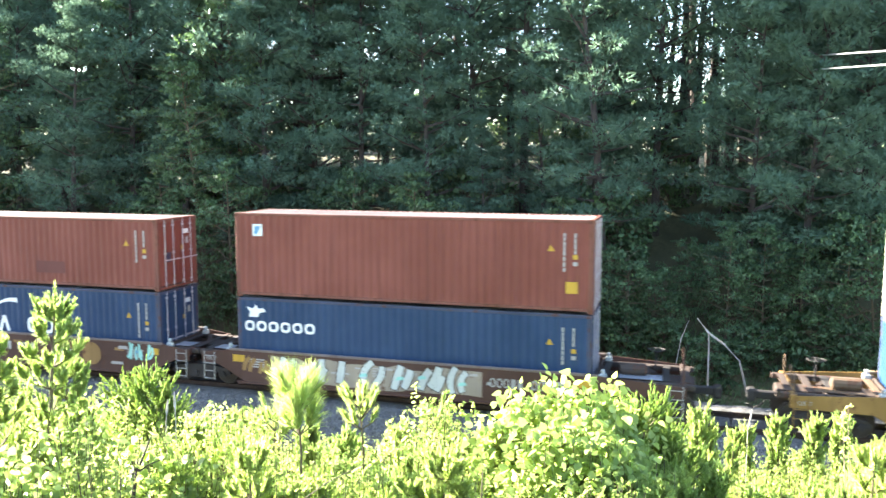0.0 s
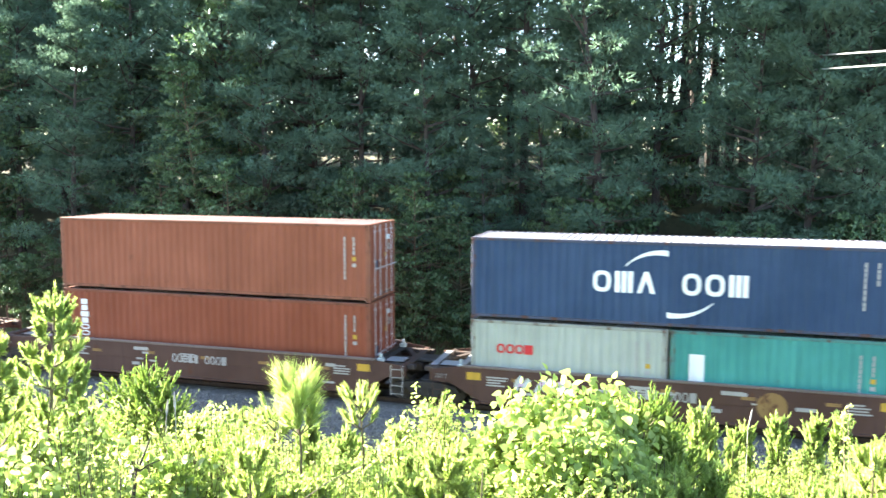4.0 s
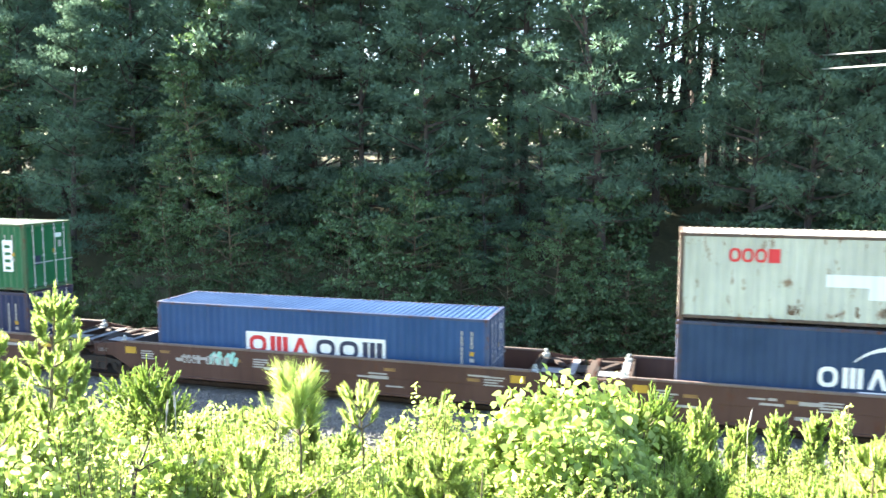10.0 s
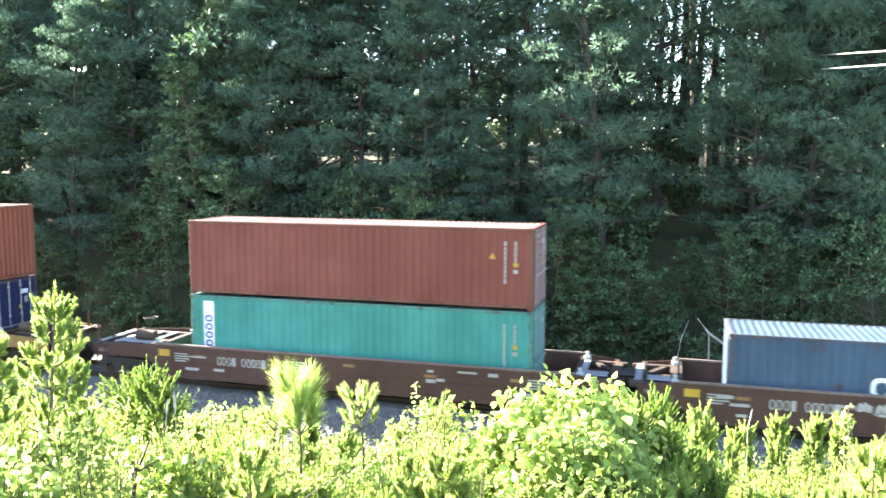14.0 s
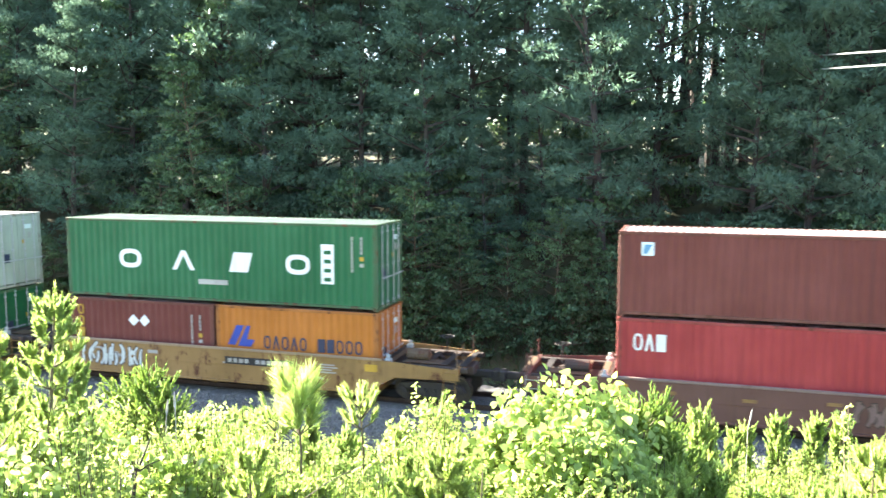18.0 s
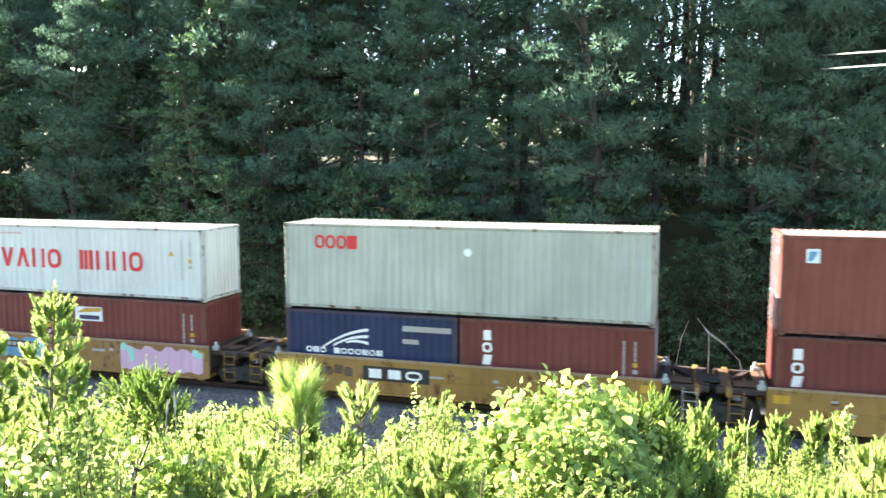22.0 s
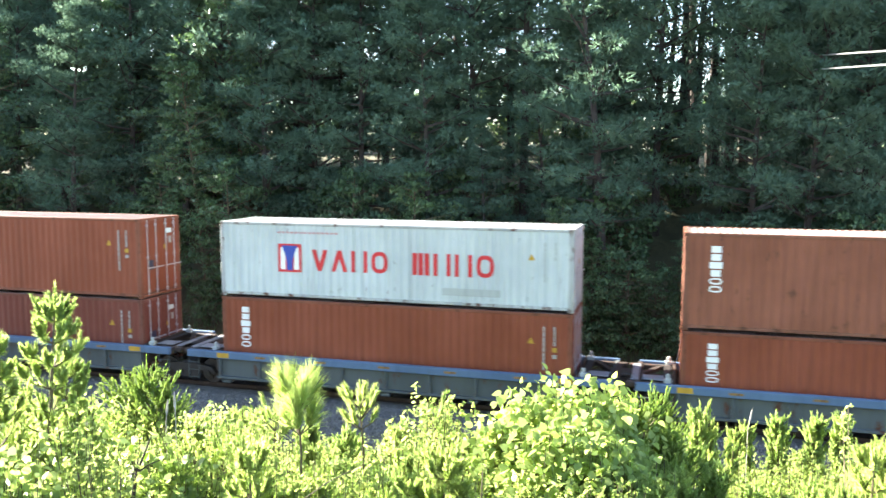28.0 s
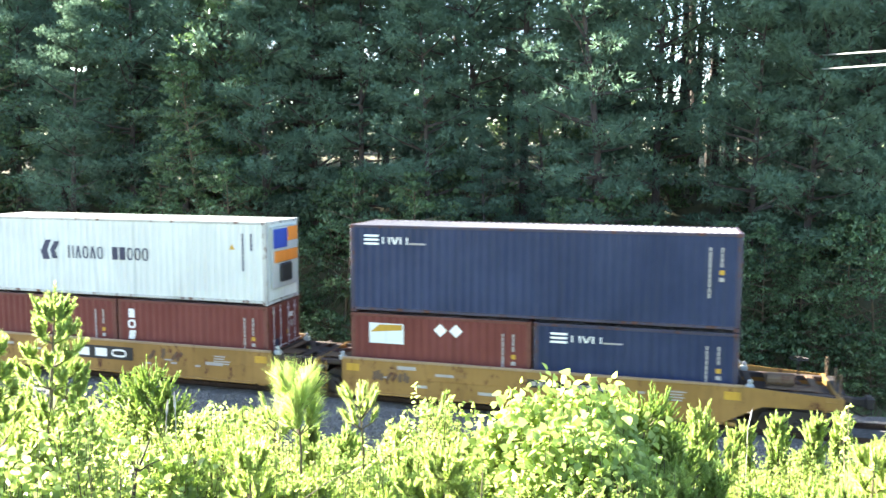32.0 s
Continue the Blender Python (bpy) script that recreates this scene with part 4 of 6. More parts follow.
def build_train():
    z0 = FLOOR
    lo_std, lo_hc = FLOOR + STD + 0.03, FLOOR + HC + 0.03
    # --- a yellow car ahead ---
    car, a, b, yf = build_car(6.1, "tub", 15.2, "CC", C["yellow"], YELLOW_CAR, seed=90)
    c40(6.1, z0, HC, "mid_blue", "blue container in a yellow well car")
    c40(6.1, lo_hc, STD, "beige", "pale grey container stacked on a blue one")
    # --- five brown units ---
    us = (-14.55, -29.86, -45.29, -60.79, -76.4)
    for i, u in enumerate(us):
        car, a, b, yf = build_car(u, "tub", 15.4, ("A" if i < 4 else "C") + ("C" if i == 0 else "A"), C["brown"], BROWN_CAR, seed=i)
        if i == 0:
            graffiti(car, 1.4, 8.8, yf + 0.0025, (M_SPRAYTAN,), 47, 5, 0.40, 1.36, True)
            graffiti(car, 1.6, 8.6, yf, (M_SPRAY, M_MINT), 3, 9)
            graffiti(car, 0.3, 1.4, yf, (C["ochre"],), 5, 3, 0.6, 1.2)
        elif i == 1:
            graffiti(car, 10.9, 12.0, yf, (M_MINT, M_SPRAYBLUE), 6, 4, 0.7, 1.4)
            part("painted_disc", Shape().wheel(9.4, 0.9, yf - 0.004, yf, 0.42, 20), C["ochre"], car, "round ochre painted emblem")
        elif i == 2:
            graffiti(car, 1.6, 5.0, yf, (C["ochre"], C["rusty"]), 8, 5, 0.5, 1.3)
            graffiti(car, 9.4, 11.6, yf, (M_MINT,), 9, 5, 0.7, 1.35)
        elif i == 3:
            graffiti(car, 1.4, 3.4, yf, (M_SPRAY, M_PINK), 10, 4, 0.7, 1.25)
            part("painted_disc", Shape().wheel(9.0, 0.9, yf - 0.004, yf, 0.42, 20), C["ochre"], car, "round ochre painted emblem")
        name_panel(car, 4.6 if i != 0 else 8.9, yf, 2.5, "nnntt ooni", False)
    c = c40(us[0], z0, HC, "blue", "dusty blue container with white painted shapes")
    m_crest_row(c, L40, HC), numbers(c, L40, HC, 1)
    c = c40(us[0], lo_hc, HC, "brown", "red-brown container with a small logo plate")
    m_square(c, L40, HC), numbers(c, L40, HC, 2)
    part("yellow_label", patch(11.35, 11.72, 0.62, 0.98), M_YELLOW, c)
    c = c40(us[1], z0, HC, "blue", "blue container with large white painted shapes")
    m_arc_row(c, L40, HC, 0.385, 0.59, 0.300, 0.676, False, top=0.80), numbers(c, L40, HC, 3)
    c = c40(us[1], lo_hc, STD, "brown", "red-brown container with slanted white shapes")
    m_vertical(c, L40, STD, "acs", 0.045, 0.30, 0.16, 0.88), numbers(c, L40, STD, 4)
    part("dirty_patch", patch(6.9, 8.2, 0.5, 0.95), M_DIRT, c, "darker repainted patch")
    c = c40(us[2], z0, HC, "blue", "dusty blue container with white painted shapes")
    m_crest_row(c, L40, HC), numbers(c, L40, HC, 5)
    c = c40(us[2], lo_hc, HC, "brown", "red-brown container with upright white shapes")
    m_vertical(c, L40, HC), numbers(c, L40, HC, 6)
    part("yellow_label", patch(0.25, 0.5, 0.75, 1.0), M_YELLOW, c)
    ca, cb = pair20(us[3], z0, "beige", "short pale grey container with red painted shapes", "teal", "short teal container with a white upright panel")
    part("logo", word("ooci", 0.85, 2.0, 1.55, 1.85, 0.1), M_RED, ca, "row of plain red painted shapes")
    numbers(ca, L20, STD, 7, False), numbers(cb, L20, STD, 8, False)
    part("logo_panel", patch(0.55, 0.98, 0.3, 1.9), M_WHITE, cb, "upright white painted panel")
    c = c40(us[3], lo_std, STD, "blue", "dark blue container with white painted shapes and arcs")
    m_arc_row(c, L40, STD, 0.40, 0.65, 0.313, 0.677, top=0.87), numbers(c, L40, STD, 9, False, False)
    c = c40(us[4], z0, HC, "brown_orange", "orange-brown container with upright white shapes")
    m_vertical(c, L40, HC, z0=0.40), numbers(c, L40, HC, 10, False)
    c = c40(us[4], lo_hc, STD, "tan_orange", "sun-faded tan orange corrugated container")
    numbers(c, L40, STD, 11, False)
    # --- a red-brown single car ---
    u = -96.02
    car, a, b, yf = build_car(u, "tub", 15.2, "CC", C["redbrown"], "faded red-brown well car with grey sprayed shapes", seed=12)
    graffiti(car, 7.6, 10.2, yf, (M_SPRAY, C["rusty"]), 13, 6, 0.6, 1.3)
    part("length_stencil", letters("40", 0.5, 0.5, 0.78, yf), M_OFFWHITE, car)
    for x in (1.6, 5.0, 8.3):
        part("ledge", Shape().cbox(x, x + 2.1, -SIDE - 0.09, -SIDE - 0.03, 1.46, 1.53, 0.01), M_PINK if x != 5.0 else M_PALE, car)
    ca, cb = pair20(u, z0, "dark_red", "short dark red container with white upright shapes", "tan_orange", "short tan orange container with white upright shapes")
    m_white_column(ca, L20, STD), numbers(ca, L20, STD, 12, False)
    m_vertical(cb, L20, STD, "ttito", 0.12, 0.33, 0.45, 0.94), numbers(cb, L20, STD, 13, False)
    c = c40(u, lo_std, HC, "navy", "clean navy container with white shapes and words")
    m_arc_row(c, L40, HC, 0.43, 0.60, 0.355, 0.640, top=0.85, sh=0.3), numbers(c, L40, HC, 14)
    part("wording", letters("eco container", 0.42, 8.5, 0.95), M_WHITE, c, "white painted words")
    part("wording", letters("bamboo flooring", 0.34, 8.65, 0.55), M_PALE, c, "white painted words")
    part("yellow_label", patch(0.25, 0.52, 0.6, 0.95), M_YELLOW, c)
    # --- a yellow single car ---
    u = -115.88
    car, a, b, yf = build_car(u, "tub", 15.2, "CC", C["yellow"], YELLOW_CAR, seed=15)
    graffiti(car, 6.4, 8.6, yf, (M_RED,), 16, 6, 0.75, 1.0)
    c = c40(u, z0, HC, "navy", "navy container with large white painted shapes")
    m_arc_row(c, L40, HC, 0.40, 0.625, 0.318, 0.684, False, top=0.82), numbers(c, L40, HC, 16)
    part("wording", letters("eco container", 0.30, 0.25, 1.2), M_WHITE, c, "white painted words")
    c = c40(u, lo_hc, HC, "bright", "bright blue container with a red and white logo", doors="L")
    part("logo", Shape().wheel(1.03, HC * 0.82, FACE, FACE + 0.004, 0.19, 16).wheel(1.38, HC * 0.82, FACE, FACE + 0.004, 0.19, 16), M_RED, c)
    part("logo", word("soaoo", 1.62, 3.74, HC * 0.745, HC * 0.895), M_WHITE, c, "row of plain white painted shapes")
    numbers(c, L40, HC, 17, False)
    # --- five long brown units ---
    us = (-136.86, -154.75, -172.61, -190.61, -208.58)
    for i, u in enumerate(us):
        car, a, b, yf = build_car(u, "tub", 17.93, ("A" if i < 4 else "C") + ("C" if i == 0 else "A"), C["brown"], BROWN_CAR, seed=20 + i)
        if i == 1:
            graffiti(car, 2.2, 3.4, yf, (M_MINT, M_SPRAY), 21, 3, 0.8, 1.35)
        if i == 3:
            graffiti(car, 3.4, 5.8, yf, (M_OFFWHITE,), 22, 6, 0.85, 1.2)
        name_panel(car, 8.6 if i == 0 else 1.0, yf, 2.2, "nnnt ooooi", False)
    c = c40(us[0], z0, HC, "blue", "dusty blue container with large white painted shapes")
    m_arc_row(c, L40, HC, 0.415, 0.62, 0.320, 0.680, False, top=0.82), numbers(c, L40, HC, 18)
    part("logo_bar", Shape().slab([(4.85, 1.03), (6.9, 1.03), (6.75, 1.13), (5.0, 1.13)], FACE - 0.004, FACE), M_WHITE, c)
    c = c40(us[0], lo_hc, STD, "dirty", "cream container streaked with rust and patched", frame_skin=P["rust_frame"])
    m_red_corner(c, L40, STD, 0.114, 0.227, 0.685, 0.84), numbers(c, L40, STD, 19, False, False, M_INK)
    part("clean_patch", patch(4.0, 6.0, 1.15, 1.5), M_PALE, c, "paler repainted patch"), part("clean_patch", patch(5.1, 6.2, 0.82, 1.149), M_PALE, c)
    part("grey_patch", patch(9.75, 10.7, 0.95, 1.5), M_GREYPATCH, c, "grey repair patch")
    s = Shape()
    rr = random.Random(5)
    for i in range(34):
        x, h = rr.uniform(3.0, 11.7), rr.uniform(0.05, 0.3)
        s.slab([(x, 0.3 + h * 0.2), (x + 0.05, 0.28), (x + 0.09, 0.3 + h), (x + 0.02, 0.34 + h)], FACE - 0.0005, FACE + 0.003)
    part("rust_streak", s, C["rusty"], c, "brown rust streaks")
    c = c40(us[1], z0, STD, "mid_blue", "lone mid-blue container with a white lettered panel")
    part("logo_panel", patch(3.55, 8.69, 0.8, 1.72), M_WHITE, c, "long white painted panel")
    for codes, x0, x1, mt in (("oma", 3.68, 5.95, M_RED), ("com", 6.2, 8.58, M_INK)):
        part("logo", Shape().add(*(lambda q: ([(x, y - 0.004, z) for x, y, z in q.v], q.f))(word(codes, x0, x1, 0.98, 1.60))), mt, c, "row of plain painted shapes")
    numbers(c, L40, STD, 20, False)
    c = c40(us[2], z0, STD, "navy", "navy container with an orange cross logo")
    for a0, a1 in ((1.0, 0.62), (0.62, 1.0)):
        part("logo_cross", swoosh(0.6, STD * a0 - 0.42, 1.65, STD * a1 - 0.42, 0.05, 0.12, 0.12, y0=FACE - (0.004 if a0 > a1 else 0)), M_ORANGE, c)
    part("logo", word("intno", 0.45, 1.8, STD * 0.46, STD * 0.56), M_WHITE, c, "row of plain white painted shapes")
    numbers(c, L40, STD, 21, False)
    c = c40(us[2], lo_std, STD, "green", "green container with widely spaced white shapes")
    m_wide_row(c, L40, STD, False, 0.915), numbers(c, L40, STD, 22, False)
    c = c40(us[3], z0, STD, "faded", "lone faded blue container with white shapes and rust")
    m_arc_row(c, L40, STD, 0.37, 0.605, 0.312, 0.691, False, top=0.86), numbers(c, L40, STD, 23, False)
    c = c40(us[4], z0, HC, "teal", "teal container with a white upright panel")
    part("logo_panel", patch(0.5, 0.92, 0.35, 2.7), M_WHITE, c, "upright white painted panel")
    part("panel_marking", Shape().add(*(lambda q: ([(x, y - 0.004, z) for x, y, z in q.v], q.f))(column("ononoo", 0.57, 0.85, 0.5, 2.2))), M_BLUE, c)
    numbers(c, L40, HC, 24, False)
    c = c40(us[4], lo_hc, STD, "brown", "plain red-brown corrugated container")
    numbers(c, L40, STD, 25)
    # --- a dirty yellow single car ---
    u = -229.6
    car, a, b, yf = build_car(u, "tub", 15.2, "CC", C["ochre"], YELLOW_CAR, seed=30)
    number_panel(car, 1.4, yf)
    c = c40(u, z0, HC, "navy", "clean navy container with white shapes and words", doors="R")
    m_arc_row(c, L40, HC, 0.41, 0.61, 0.35, 0.63, False, top=0.82), numbers(c, L40, HC, 26)
    part("wording", letters("eco container", 0.36, 8.4, 1.18), M_WHITE, c, "white painted words")
    c = c40(u, lo_hc, HC, "rust_orange", "plain rust-orange corrugated steel container", doors="L")
    numbers(c, L40, HC, 27)
    part("yellow_label", patch(11.4, 11.7, 0.4, 0.66), M_YELLOW, c)
    # --- a red-brown single car ---
    u = -249.3
    car, a, b, yf = build_car(u, "tub", 15.2, "CC", C["redbrown"], "faded red-brown well car with chalky graffiti", seed=33, stencils=False)
    graffiti(car, 6.4, 10.8, yf, (M_CHALK,), 34, 12, 0.5, 1.28)
    part("length_stencil", letters("40", 0.5, 0.3, 0.72, yf - 0.003), M_SPRAYTAN, car)
    c = c40(u, z0, HC, "red", "faded red container with white painted shapes")
    part("logo", word("oai", 0.5, 1.45, HC * 0.66, HC * 0.84), M_WHITE, c, "row of plain white painted shapes")
    numbers(c, L40, HC, 28)
    c = c40(u, lo_hc, STD, "dark_red", "dark red-brown container with a small logo plate")
    m_square(c, L40, STD), numbers(c, L40, STD, 29)
    # --- five yellow units ---
    us = (-269.2, -284.76, -300.5, -316.08, -331.39)
    for i, u in enumerate(us):
        car, a, b, yf = build_car(u, "tub", 15.5, ("A" if i < 4 else "C") + ("C" if i == 0 else "A"), C["ochre" if i in (0, 1, 4) else "yellow"], YELLOW_CAR, seed=40 + i)
        if i == 0:
            graffiti(car, 0.6, 3.4, yf, (M_SPRAY, C["ochre"]), 41, 9, 0.5, 1.35)
            number_panel(car, 6.6, yf)
        elif i == 1:
            graffiti(car, 0.3, 11.6, yf + 0.0025, (M_SPRAYTAN,), 48, 5, 0.32, 1.40, True)
            graffiti(car, 0.4, 11.2, yf, (M_SPRAY, C["rusty"]), 42, 13, 0.36, 1.38)
        elif i == 2:
            name_panel(car, 2.9, yf)
        elif i == 3:
            name_panel(car, 2.9, yf)
            graffiti(car, 0.8, 2.6, yf, (C["rusty"],), 43, 6, 0.8, 1.1)
        else:
            number_panel(car, 2.6, yf)
            graffiti(car, 1.3, 5.4, yf, (M_SPRAYBLUE, M_MINT), 44, 5, 0.5, 1.36, True)
            graffiti(car, 8.8, 12.2, yf, (M_PINK, M_MINT), 45, 5, 0.4, 1.36, True)
    ca, cb = pair20(us[0], z0, "dark_red", "short dark red container with yellow upright shapes", "orange", "short orange container with blue logo and dark shapes")
    m_yellow_column(ca, L20, STD), numbers(ca, L20, STD, 30, False), m_diamonds(ca, L20, STD, 2.75, 0.71, 0.46)
    part("logo", Shape().slab([(0.45, 1.2), (0.75, 1.2), (1.1, 1.9), (0.8, 1.9)], FACE, FACE + 0.004).slab([(0.85, 1.17), (1.35, 1.17), (1.5, 1.42), (1.2, 1.42), (1.35, 1.9), (1.2, 1.9)], FACE, FACE + 0.004), M_BLUE, cb, "slanted blue painted logo")
    part("logo", word("nanao iiouo", 1.85, 5.5, 1.14, 1.6, 0.2), M_INK, cb, "row of plain dark painted shapes")
    c = c40(us[0], lo_std, HC, "green", "green container with widely spaced white shapes")
    m_wide_row(c, L40, HC), numbers(c, L40, HC, 31, False)
    ca, cb = pair20(us[1], z0, "dark_red", "short dark red container with white diamond placards", "green", "short green container with white painted shapes")
    m_white_column(ca, L20, STD), m_diamonds(ca, L20, STD), numbers(ca, L20, STD, 32, False)
    m_wide_row(cb, L20, STD, True), numbers(cb, L20, STD, 33, False)
    c = c40(us[1], lo_std, HC, "beige", "pale grey-green container with red painted shapes")
    m_red_corner(c, L40, HC), numbers(c, L40, HC, 34, False, False, M_GREYPATCH)
    ca, cb = pair20(us[2], z0, "dark_red", "short dark red container with white upright shapes", "brown", "short plain red-brown container")
    m_white_column(ca, L20, STD), numbers(ca, L20, STD, 35, False), numbers(cb, L20, STD, 36, False)
    c = c40(us[2], lo_std, HC, "brown", "red-brown container with a small logo plate", doors="L")
    m_square(c, L40, HC), numbers(c, L40, HC, 37)
    part("yellow_label", patch(11.4, 11.75, 0.7, 1.05), M_YELLOW, c)
    ca, cb = pair20(us[3], z0, "navy", "short navy container with a white wing logo", "dark_red", "short dark red container with white upright shapes")
    m_wing_row(ca, L20, STD), m_white_column(cb, L20, STD, 0.75), numbers(cb, L20, STD, 38, False)
    c = c40(us[3], lo_std, HC, "beige", "pale grey-green container with red painted shapes", doors="L")
    m_red_corner(c, L40, HC), numbers(c, L40, HC, 39, False, False, M_GREYPATCH)
    part("white_disc", Shape().wheel(6.39, HC * 0.72, FACE - 0.003, FACE, 0.13, 14), M_WHITE, c)
    ca, cb = pair20(us[4], z0, "dark_red", "short dark red container with a small logo plate", "dark_red", "short dark red container with a white and yellow logo plate", ("R", "L"))
    m_square(ca, L20, STD, 0.12, 0.72), numbers(ca, L20, STD, 40, False)
    part("logo_plate", patch(0.56, 1.75, STD * 0.66, STD * 0.86), M_PALE, cb, "white logo plate"), part("logo", Shape().slab([(0.62, STD * 0.77), (1.7, STD * 0.80), (1.7, STD * 0.85), (1.0, STD * 0.845)], FACE - 0.004, FACE), M_YELLOW, cb)
    part("logo", Shape().box(0.75, 1.62, FACE - 0.004, FACE, STD * 0.68, STD * 0.74), M_INK, cb), numbers(cb, L20, STD, 41, False)
    c = c40(us[4], lo_std, STD, "white", "clean white refrigerated container with red shapes", doors="L")
    m_red_row(c, L40, STD), numbers(c, L40, STD, 42, True, True, M_GREYPATCH)
    # --- an older yellow-railed car ---
    u = -351.26
    car, a, b, yf = build_car(u, "rib", 15.2, "CC", C["rusty"], "rusty ribbed well car with a yellow top rail", chord=C["ochre"], seed=50)
    ca, cb = pair20(u, z0, "gold_red", "short orange-red container with yellow upright shapes", "dark_navy", "short navy container with a white wing logo", ("R", "L"))
    m_yellow_column(ca, L20, STD), numbers(ca, L20, STD, 43, False), m_wing_row(cb, L20, STD)
    c = c40(u, lo_std, HC, "dark_navy", "blue-black container with a small white logo")
    m_bars_row(c, L40, HC), numbers(c, L40, HC, 44, False)
    # --- five pale blue units ---
    us = (-371.78, -387.2, -402.58, -418.03, -433.57)
    for i, u in enumerate(us):
        build_car(u, "rib", 15.45, ("A" if i < 4 else "C") + ("C" if i == 0 else "A"), C["greyblue"], BLUE_CAR, chord=C["steelblue"], seed=60 + i)
    ca, cb = pair20(us[0], z0, "navy", "short navy container with white discs", "bright_red", "short bright red container with white shapes", ("R", "L"))
    part("white_disc", Shape().wheel(2.45, 1.85, FACE, FACE + 0.004, 0.2, 14).wheel(2.8, 1.7, FACE, FACE + 0.004, 0.2, 14), M_WHITE, ca)
    part("logo_bar", patch(0.3, 1.3, 2.0, 2.2), M_YELLOW, ca), numbers(ca, L20, STD, 45, False)
    part("logo", word("h", 1.80, 2.52, 1.0, 1.56, 0.0), M_WHITE, cb, "row of plain white painted shapes"), part("logo", word("hihm", 2.84, 4.69, 0.97, 1.38, 0.2), M_WHITE, cb), part("logo_flag", patch(0.71, 1.15, 1.48, 1.78), M_WHITE, cb), numbers(cb, L20, STD, 46, False)
    c = c40(us[0], lo_std, HC, "rust_orange", "plain rust-orange corrugated steel container", doors="L")
    numbers(c, L40, HC, 47)
    part("yellow_label", patch(11.3, 11.6, 0.5, 0.78), M_YELLOW, c)
    c = c40(us[1], z0, STD, "brown_orange", "orange-brown container with upright white shapes")
    m_vertical(c, L40, STD, z0=0.42), numbers(c, L40, STD, 48, False)
    c = c40(us[1], lo_std, HC, "old_tan", "weathered tan-brown container with upright white shapes")
    m_vertical(c, L40, HC, z0=0.40), numbers(c, L40, HC, 49, False)
    c = c40(us[2], z0, HC, "brown_orange", "orange-brown container with upright white shapes")
    m_vertical(c, L40, HC, z0=0.40, z1=0.885), numbers(c, L40, HC, 50)
    c = c40(us[2], lo_hc, STD, "old_white", "rust-stained white container with red shapes")
    m_red_row(c, L40, STD), numbers(c, L40, STD, 51, True, False, M_GREYPATCH)
    part("grey_patch", patch(8.0, 9.9, 0.38, 0.62), M_GREYPATCH, c)
    c = c40(us[3], z0, STD, "brown", "red-brown container with a small logo plate")
    m_square(c, L40, STD), numbers(c, L40, STD, 52)
    c = c40(us[3], lo_std, HC, "brown_orange", "orange-brown container with upright white shapes")
    m_vertical(c, L40, HC, z0=0.38), numbers(c, L40, HC, 53)
    c = c40(us[4], z0, STD, "old_white", "rust-stained white container with red shapes", doors="L")
    m_red_row(c, L40, STD, 0.40, 0.64), numbers(c, L40, STD, 54, True, False, M_GREYPATCH)
    c = c40(us[4], lo_std, STD, "grey_green", "grey-green container with a blue and white logo panel", doors="L", frame_skin=P["rust_frame"])
    for k, mt in enumerate((M_BLUE, M_WHITE, M_BLUE)):
        part("logo_plate", patch(4.75 + 0.787 * k, 5.537 + 0.787 * k, 0.82, 1.84), mt, c, "square painted logo panel")
        s = Shape()
        glyph_shape(s, "moc"[k], 4.91 + 0.787 * k, 5.38 + 0.787 * k, 1.05, 1.62, FACE - 0.004)
        part("logo", s, M_INK if k == 1 else M_WHITE, c)
    numbers(c, L40, STD, 55, False, False)
    # --- yellow units at the end ---
    us = (-454.09, -469.36, -484.8)
    for i, u in enumerate(us):
        car, a, b, yf = build_car(u, "tub", 15.4, ("A" if i < 2 else "C") + ("C" if i == 0 else "A"), C["yellow"], YELLOW_CAR, seed=70 + i)
        if i == 0:
            number_panel(car, 6.0, yf)
            graffiti(car, 0.8, 2.2, yf, (C["rusty"],), 71, 4, 0.7, 1.1)
        elif i == 1:
            name_panel(car, 4.3, yf, 2.6)
            graffiti(car, 7.4, 9.0, yf, (C["rusty"],), 72, 4, 0.8, 1.25)
    ca, cb = pair20(us[0], z0, "dark_red", "short dark red container with placards and a logo plate", "dark_navy", "short blue-black container with a small white logo", ("R", "L"))
    part("logo_plate", patch(0.65, 1.85, STD * 0.62, STD * 0.88), M_PALE, ca, "white logo plate"), part("logo", Shape().slab([(0.7, STD * 0.76), (1.8, STD * 0.8), (1.8, STD * 0.87), (1.0, STD * 0.86)], FACE - 0.004, FACE), M_YELLOW, ca)
    m_diamonds(ca, L20, STD, 3.1, 0.83), numbers(ca, L20, STD, 56, False), m_bars_row(cb, L20, STD, 1.05), numbers(cb, L20, STD, 57, False)
    c = c40(us[0], lo_std, HC, "dark_navy", "blue-black container with a small white logo", doors="L")
    m_bars_row(c, L40, HC), numbers(c, L40, HC, 58, False)
    ca, cb = pair20(us[1], z0, "dark_red", "short dark red container with white upright shapes", "dark_red", "short dark red container with white upright shapes")
    m_white_column(ca, L20, STD), m_white_column(cb, L20, STD), numbers(ca, L20, STD, 59, False), numbers(cb, L20, STD, 60, False)
    c = c40(us[1], lo_std, HC, "white", "white refrigerated container with its cooling unit", doors="L")
